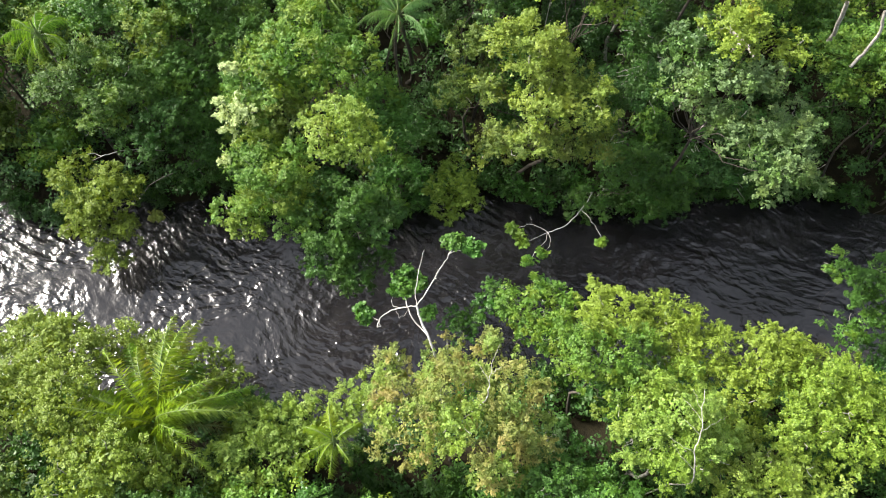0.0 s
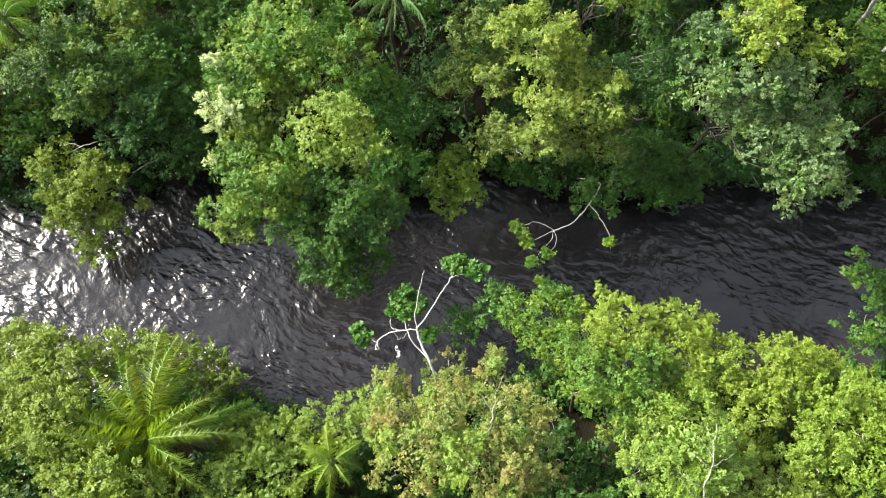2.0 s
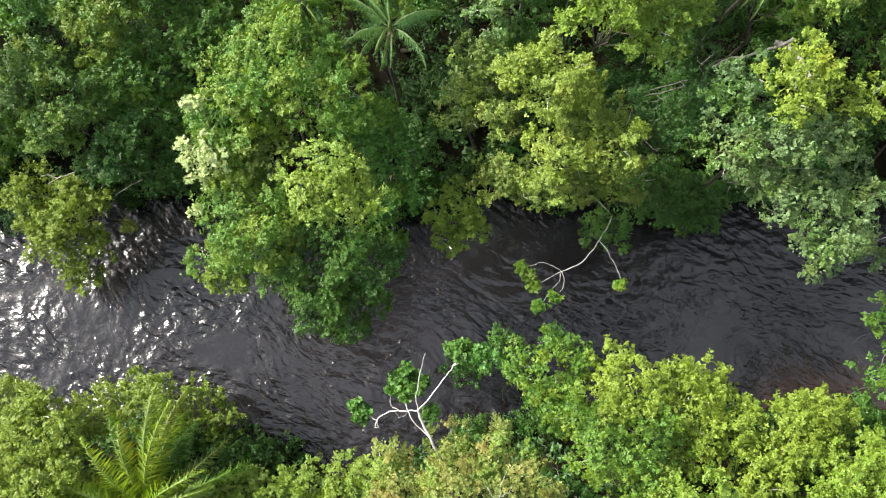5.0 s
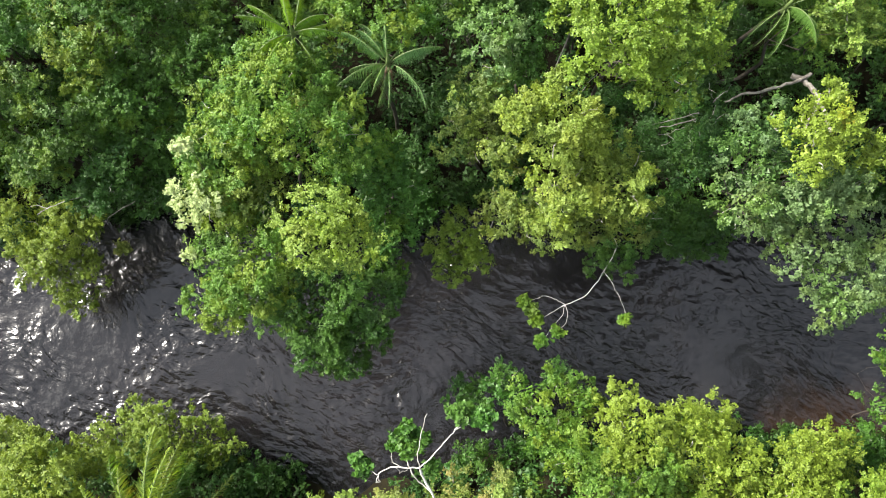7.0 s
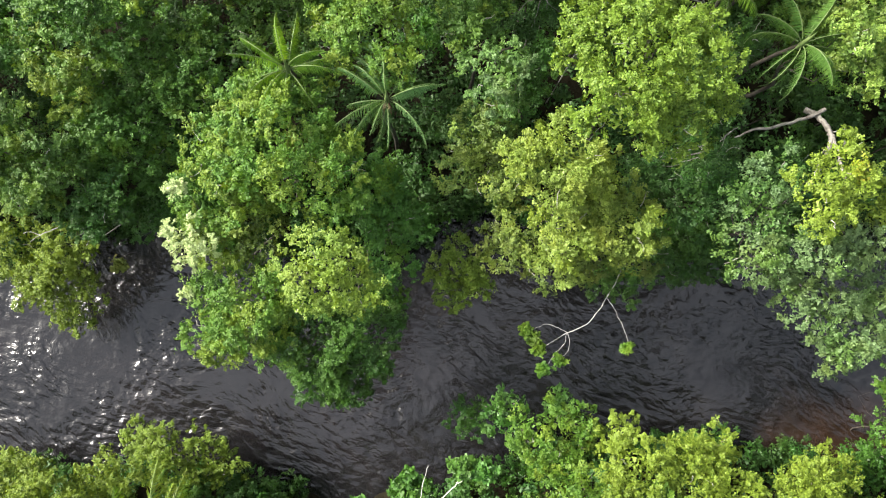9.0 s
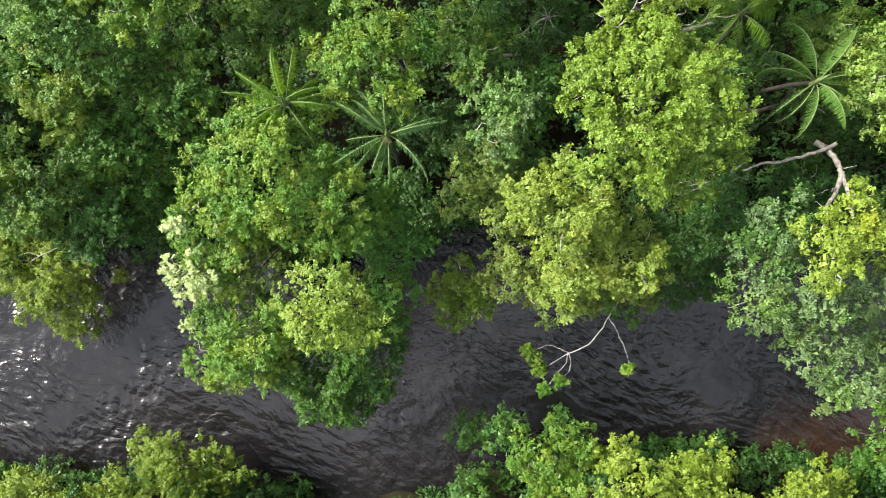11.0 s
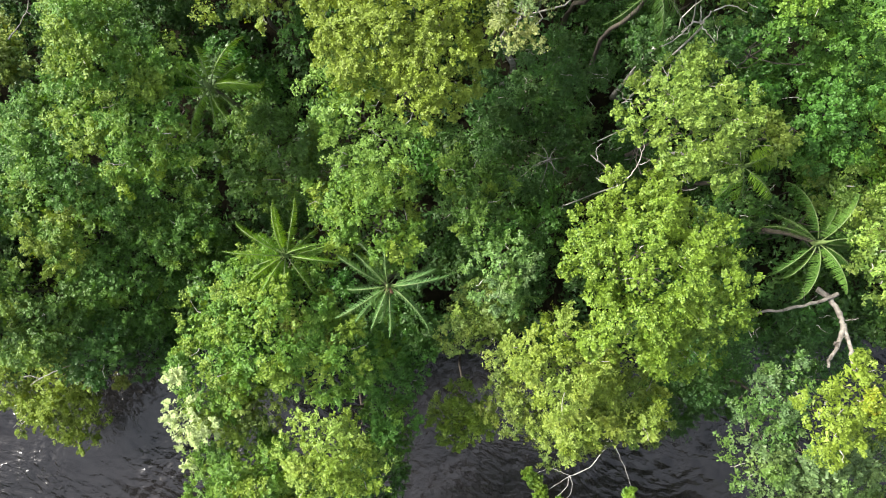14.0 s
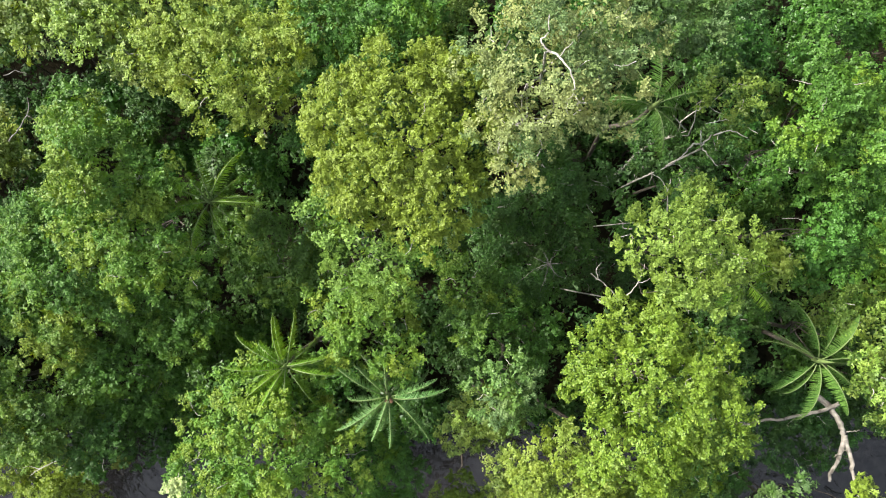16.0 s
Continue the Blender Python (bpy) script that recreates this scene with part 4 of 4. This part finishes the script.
limbs("fallen_tree", "forked pale grey fallen trunk across a gap", "tree", FALLEN_WOOD,
      (0.24, 0.17, (22.34, 41.11, 19.60), (22.86, 40.59, 20.10), (23.18, 39.65, 20.60), (23.19, 39.13, 20.90)),
      (0.18, 0.1, (23.19, 39.13, 20.90), (22.78, 38.19, 21.20), (22.06, 37.36, 21.60), (21.76, 36.74, 21.80)),
      (0.18, 0.1, (23.19, 39.13, 20.90), (23.30, 38.19, 21.20), (23.20, 37.36, 21.60), (23.31, 36.32, 21.80)),
      (0.15, 0.07, (23.18, 40.89, 20.40), (22.04, 40.38, 20.20), (20.48, 39.97, 20.00), (18.93, 39.76, 19.80), (17.99, 39.45, 19.40)),
      (0.04, 0.02, (23.29, 39.34, 20.90), (23.71, 39.34, 21.00), (24.02, 39.44, 21.00)),
      (0.05, 0.03, (22.37, 37.99, 21.30), (22.48, 38.19, 21.50), (23.00, 38.61, 21.60)), thin=0.85, gnarl=0.04, seed=8)
limbs("bare_branch", "whitish lichen-covered limbs on top of a tall tree", "branch", PALE_BARK,
      (0.22, 0.16, (4.8, 58.2, 27.0), (4.2, 58.5, 33.2), (4.7, 58.1, 33.4)),
      (0.15, 0.07, (4.7, 58.1, 33.4), (5.1, 57.6, 33.5), (5.3, 57.1, 33.4), (5.3, 56.6, 33.3)),
      (0.06, 0.02, (5.3, 56.6, 33.3), (5.0, 56.3, 33.2), (5.1, 55.8, 33.0)),
      (0.06, 0.02, (5.3, 56.6, 33.3), (5.5, 56.3, 33.3), (5.5, 56.1, 33.1)),
      (0.14, 0.06, (4.4, 58.3, 33.3), (3.9, 58.7, 33.5), (4.3, 59.1, 33.6), (4.3, 59.8, 33.6)),
      (0.08, 0.03, (4.7, 58.1, 33.4), (5.0, 58.4, 33.7), (5.2, 58.6, 33.8)),
      (0.05, 0.02, (5.5, 56.3, 33.3), (5.9, 56.2, 33.2)),
      (0.06, 0.03, (2.3, 54.5, 31.2), (2.3, 54.9, 31.5), (2.4, 55.3, 31.6)),
      (0.06, 0.03, (8.1, 58.1, 32.6), (7.6, 57.9, 32.4), (7.2, 58.1, 32.2)), thin=0.3, seed=9)
limbs("bare_tree", "crooked dead tree with whitish broken limbs", "tree", PALE_BARK,
      (0.2, 0.16, (14.2, 55.2, 1.2), (14.0, 55.4, 14.0), (13.8, 55.6, 24.5)),
      (0.13, 0.06, (13.7, 55.8, 24.5), (13.2, 55.8, 24.8), (12.6, 55.2, 25.0), (12.2, 54.8, 25.0), (11.4, 54.4, 25.0)),
      (0.13, 0.05, (13.7, 55.7, 24.6), (13.9, 56.0, 25.2), (14.2, 56.2, 25.6), (14.9, 56.3, 25.8), (15.7, 55.9, 25.8)),
      (0.12, 0.05, (13.8, 55.6, 24.5), (14.1, 55.1, 24.6), (14.6, 54.6, 24.6)),
      (0.1, 0.08, (13.7, 55.7, 24.6), (13.5, 56.0, 25.2), (13.4, 56.4, 25.4)),
      (0.06, 0.03, (13.6, 56.7, 25.6), (14.2, 56.8, 25.8), (14.9, 56.8, 25.8)),
      (0.05, 0.03, (14.2, 56.8, 25.8), (14.3, 57.1, 25.8)),
      (0.04, 0.02, (14.5, 55.4, 24.8), (14.2, 56.0, 25.0)), thin=0.36, seed=10)
limbs("bare_tree", "thin grey dead sapling", "tree", PALE_BARK,
      (0.08, 0.06, (11.2, 52.2, 1.2), (13.0, 52.0, 21.0), (12.7, 53.5, 22.0)),
      (0.05, 0.02, (12.7, 53.5, 22.0), (12.3, 54.2, 22.2), (11.8, 54.5, 22.2)),
      (0.05, 0.02, (12.7, 53.5, 22.0), (12.8, 54.2, 22.3)),
      (0.04, 0.02, (12.8, 52.8, 21.6), (13.3, 52.5, 21.6), (13.7, 52.0, 21.4)), seed=11)
limbs("bare_tree", "forked bare grey tree among dark leaves", "tree", PALE_BARK,
      (0.11, 0.08, (9.0, 47.2, 1.2), (9.7, 47.3, 22.5)),
      (0.08, 0.04, (9.7, 47.3, 22.5), (8.9, 48.2, 23.2), (8.4, 48.5, 23.5), (7.9, 48.9, 23.6)),
      (0.05, 0.02, (8.4, 48.5, 23.5), (8.1, 49.1, 23.8), (8.5, 49.5, 23.8)),
      (0.08, 0.04, (9.7, 47.3, 22.5), (10.2, 47.8, 23.0), (10.5, 48.3, 23.4), (10.7, 48.9, 23.7), (10.8, 49.4, 23.8)),
      (0.05, 0.02, (10.5, 48.3, 23.4), (11.0, 48.5, 23.6), (11.5, 48.6, 23.6)),
      (0.04, 0.02, (10.7, 48.9, 23.7), (10.5, 49.4, 23.8)), seed=12)
limbs("dead_palm", "collapsed dead palm with bare grey stalks", "palm tree", DEAD_WOOD,
      (0.12, 0.10, (6.0, 49.2, 1.2), (6.4, 49.4, 18.2)),
      (0.06, 0.02, (6.4, 49.4, 18.3), (5.8, 49.6, 18.5), (5.4, 49.9, 18.0)),
      (0.06, 0.02, (6.4, 49.4, 18.3), (5.9, 49.1, 18.4), (5.6, 49.0, 18.0)),
      (0.06, 0.02, (6.4, 49.4, 18.3), (6.2, 48.7, 18.4), (5.9, 47.6, 17.6)),
      (0.06, 0.02, (6.4, 49.4, 18.3), (6.7, 48.8, 18.4), (6.7, 48.4, 18.0)),
      (0.06, 0.02, (6.4, 49.4, 18.3), (7.0, 49.4, 18.5), (7.5, 49.5, 18.2)),
      (0.06, 0.02, (6.4, 49.4, 18.3), (6.6, 49.8, 18.5), (6.9, 50.2, 18.2)),
      (0.06, 0.02, (6.4, 49.4, 18.3), (6.2, 49.9, 18.5), (6.0, 50.2, 18.2)),
      (0.06, 0.02, (6.4, 49.4, 18.3), (6.9, 48.6, 18.2), (7.6, 48.4, 17.8)),
      (0.06, 0.02, (6.4, 49.4, 18.3), (5.5, 49.1, 18.0), (4.4, 48.1, 17.4)), seed=13)
limbs("fallen_branch", "bundle of fallen brown branches in a gap", "branch", DEAD_WOOD,
      (0.09, 0.04, (16.8, 39.0, 17.5), (15.1, 38.7, 17.0), (13.7, 38.6, 16.6)),
      (0.07, 0.03, (17.0, 39.4, 17.6), (15.3, 39.0, 17.4), (14.0, 38.8, 17.0)),
      (0.06, 0.03, (16.5, 38.7, 17.2), (15.3, 38.3, 16.8), (13.7, 38.2, 16.5)),
      (0.1, 0.05, (17.0, 39.2, 20.0), (17.4, 39.6, 20.2), (17.8, 39.8, 20.4)),
      (0.05, 0.02, (17.0, 37.7, 18.5), (16.6, 37.4, 18.4), (16.1, 37.1, 18.2)),
      (0.05, 0.02, (16.7, 37.4, 18.4), (16.4, 37.0, 18.2)), seed=14)
limbs("fallen_branch", "dry forked branch lying on leaves", "branch", PALE_BARK,
      (0.06, 0.03, (-5.5, 39.5, 17.2), (-6.6, 39.4, 17.0), (-7.7, 39.2, 16.8)),
      (0.05, 0.02, (-6.9, 39.4, 17.0), (-6.2, 38.8, 16.8), (-5.5, 38.6, 16.6)),
      (0.05, 0.02, (-7.5, 39.2, 16.8), (-7.4, 38.5, 16.4), (-7.2, 37.9, 16.0)), seed=15)
limbs("bare_branch", "brown dead boughs on the forest edge", "branch", DEAD_WOOD,
      (0.08, 0.03, (-28.3, 57.8, 17.0), (-27.5, 58.4, 17.4), (-26.5, 59.6, 17.8), (-26.5, 60.4, 18.0)),
      (0.05, 0.02, (-26.7, 59.4, 17.8), (-26.2, 58.9, 17.6)),
      (0.06, 0.02, (-28.0, 61.8, 18.0), (-27.2, 62.1, 18.0), (-26.5, 61.9, 18.0)), seed=16)
limbs("bare_tree", "leaning pale trunk rising from the gap", "tree", PALE_BARK,
      (0.26, 0.22, (33.2, 42.9, 16.0), (32.9, 42.6, 18.0), (31.6, 41.7, 22.0)), thin=0.75, seed=17)
limbs("bare_tree", "leaning pale trunk beside the yellow crown", "tree", PALE_BARK,
      (0.2, 0.15, (33.9, 39.6, 17.0), (34.6, 40.1, 18.5), (34.7, 40.2, 20.5), (34.3, 40.8, 22.0)), thin=0.75, seed=18)


# ---- the forest between: younger trees, undergrowth, far woods ----
def free(x, y, room):
    """True where no crown stands over (x, y)."""
    c = np.array(CROWNS)
    return bool((np.hypot(c[:, 0] - x, c[:, 1] - y) > c[:, 3] * room).all())


# deep open gaps in the canopy (x, y, radius)
GAPS = ((23.3, 64.0, 2.6), (10.5, 54.1, 1.6), (-26.3, 66.5, 2.0), (-12.8, 49.2, 1.6), (-9.7, 56.6, 1.6), (7.2, 38.4, 1.6), (24.0, 40.8, 2.0), (32.8, 50.0, 2.0))


def dry(x, y, margin):
    return y < near_shore(x) - margin or y > far_shore(x) + margin


fill = np.random.default_rng(77)
# understorey fill: dark leaf colours carry part of the canopy shade
SHADED = (("dark", "shaded young tree in the understorey"), ("green", "young green tree between larger crowns"), ("deep", "deep-green young tree in the shade"), ("dark", "small tree below the canopy in leaves coloured for shade"))
OPEN = (("green", "green forest tree with a rounded crown"), ("bright", "light green forest tree with uneven boughs"), ("olive", "olive-green forest tree"), ("deep", "deep-green forest tree with dense leaves"))
OPEN = tuple((k, l if len(l.split()) > 3 else l + " with small leaves") for k, l in OPEN)


def young(x, y, top, r, choice, boughs):
    k, label = choice[fill.integers(len(choice))]
    keep = KINDS[k]
    seen = abs(x) < 37 and 2 < y < 69
    KINDS[k] = (0.20, 0.50, 31) if seen else (0.34, 0.70, 14)
    lobes = [(x, y, top, r)]
    for i in range(boughs):
        a = fill.uniform(0, 6.28)
        lobes.append((x + math.cos(a) * r * 0.95, y + math.sin(a) * r * 0.95, top - fill.uniform(0.5, 2.2), r * fill.uniform(0.6, 0.85)))
    lobes = [tuple(round(float(q), 2) for q in l) for l in lobes]
    tree(k, label, (x, y), *lobes, group="forest trees", stem=0.8)
    KINDS[k] = keep


# tall neighbours round the clearing of the river
for gy in np.arange(3, 69, 4.8):
    for gx in np.arange(-52, 53, 4.8):
        x, y = gx + fill.uniform(-1.3, 1.3), gy + fill.uniform(-1.3, 1.3)
        outer = abs(x) > 29 or y > 63 or (y < 7 and abs(x) < 40)
        if outer and not (x < -30 and 20 < y < 39) and (y < 58 or abs(x) < 36) and (abs(x) < 42 or 32 < y) and dry(x, y, -1.0) and free(x, y, 0.95):
            young(x, y, fill.uniform(7.5, 9.5) if x < -33 and 30 < y < 45 else fill.uniform(15, 19.5) if y > 30 else fill.uniform(14, 17.5), fill.uniform(2.3, 2.9), SHADED if y > 61 and x > 5 else OPEN, 2)
# brush that hangs over both shores
for x in np.arange(-46, 47, 2.3):
    x = float(x + fill.uniform(-0.7, 0.7))
    for shore, side in ((far_shore, -1), (near_shore, 1)):
        y = float(shore(x)) + side * fill.uniform(-0.8, 0.5)
        top = fill.uniform(2.6, 5.0)
        k, label = (("deep", "deep-green brush hanging over the river"), ("dark", "dark green shrub on the river bank"))[fill.integers(2)]
        if side > 0 and -14 < x < -4:
            continue
        tree(k, label, (round(x, 2), round(y, 2)), (round(x, 2), round(y, 2), round(top, 2), 1.5), (round(x + 1.1, 2), round(y + side * 0.7, 2), round(top - 1.0, 2), 1.1),
             group="bank shrubs", name="shrub", stem=0.6, per=0.6)
# low growth added in the gaps, its dark leaf colours part of the shade
for gy in np.arange(4, 68, 2.9):
    for gx in np.arange(-34, 35, 2.9):
        x, y = gx + fill.uniform(-0.9, 0.9), gy + fill.uniform(-0.9, 0.9)
        if dry(x, y, 0.3) and free(x, y, 0.72) and all(math.hypot(x - a, y - b) > c + 1.0 for a, b, c in GAPS):
            young(x, y, fill.uniform(8.0, 13.5) if 38 < y else fill.uniform(5, 9), fill.uniform(1.6, 2.1), SHADED, 1)

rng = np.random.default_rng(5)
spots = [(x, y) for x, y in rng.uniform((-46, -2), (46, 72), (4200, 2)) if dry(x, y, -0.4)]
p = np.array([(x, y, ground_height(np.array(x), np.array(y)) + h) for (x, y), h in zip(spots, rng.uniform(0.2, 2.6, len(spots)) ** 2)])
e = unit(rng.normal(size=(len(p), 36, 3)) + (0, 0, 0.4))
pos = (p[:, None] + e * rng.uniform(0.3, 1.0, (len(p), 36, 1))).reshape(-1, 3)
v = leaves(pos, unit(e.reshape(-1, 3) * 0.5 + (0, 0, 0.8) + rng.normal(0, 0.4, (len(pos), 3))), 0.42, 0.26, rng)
# painted-shade leaves cover soil and banks, keeping the ground dark
tagged(mesh_object("undergrowth", v, thirds(v), LEAF["dark"]), "undergrowth of shrubs and ferns in green darkened for shade", "undergrowth", kind="stuff")

far = np.array([(x, y) for x, y in rng.uniform((-125, -95), (125, 155), (4600, 2)) if (abs(x) > 43 or y < 0 or y > 69) and dry(x, y, 1.0)])
h = 13 + 3 * np.sin(far[:, 0] * 0.23) * np.sin(far[:, 1] * 0.19) + rng.uniform(0, 4, len(far))
wide = rng.uniform(2.4, 3.9, len(far))
close = (abs(far[:, 0]) < 62) & (far[:, 1] > -18) & (far[:, 1] < 88)
v = []
for some, number, size in ((close, 150, 0.62), (~close, 34, 1.5)):
    d = unit(rng.normal(size=(int(some.sum()), number, 3)) + (0, 0, 0.45))
    pos = np.concatenate([far[some], (h - wide)[some][:, None]], 1)[:, None] + d * (wide[some][:, None] * rng.uniform(0.7, 1.12, d.shape[:2]))[..., None] * (1, 1, 0.9)
    v.append(leaves(pos.reshape(-1, 3), unit(d.reshape(-1, 3) + (0, 0, 0.4) + rng.normal(0, 0.3, (len(d) * number, 3))), size, size * 0.75, rng))
foot = np.concatenate([far, np.full((len(far), 1), 0.2)], 1)
head = np.concatenate([far, (h - wide * 0.8)[:, None]], 1)
ring = [np.array((math.cos(a) * 0.2, math.sin(a) * 0.2, 0)) for a in (0, 2.1, 4.2)]
for a, b in zip(ring, ring[1:] + ring[:1]):
    v.append(np.stack([foot + a, foot + b, head], 1).reshape(-1, 3))
v = np.concatenate(v)
stem = np.arange(len(v) // 3) >= len(v) // 3 - 3 * len(far)
tagged(mesh_object("far_woods", v, thirds(v), LEAF["green"], second=BARK, which=stem), "continuous green rainforest stretching away from the river", "forest", kind="stuff")
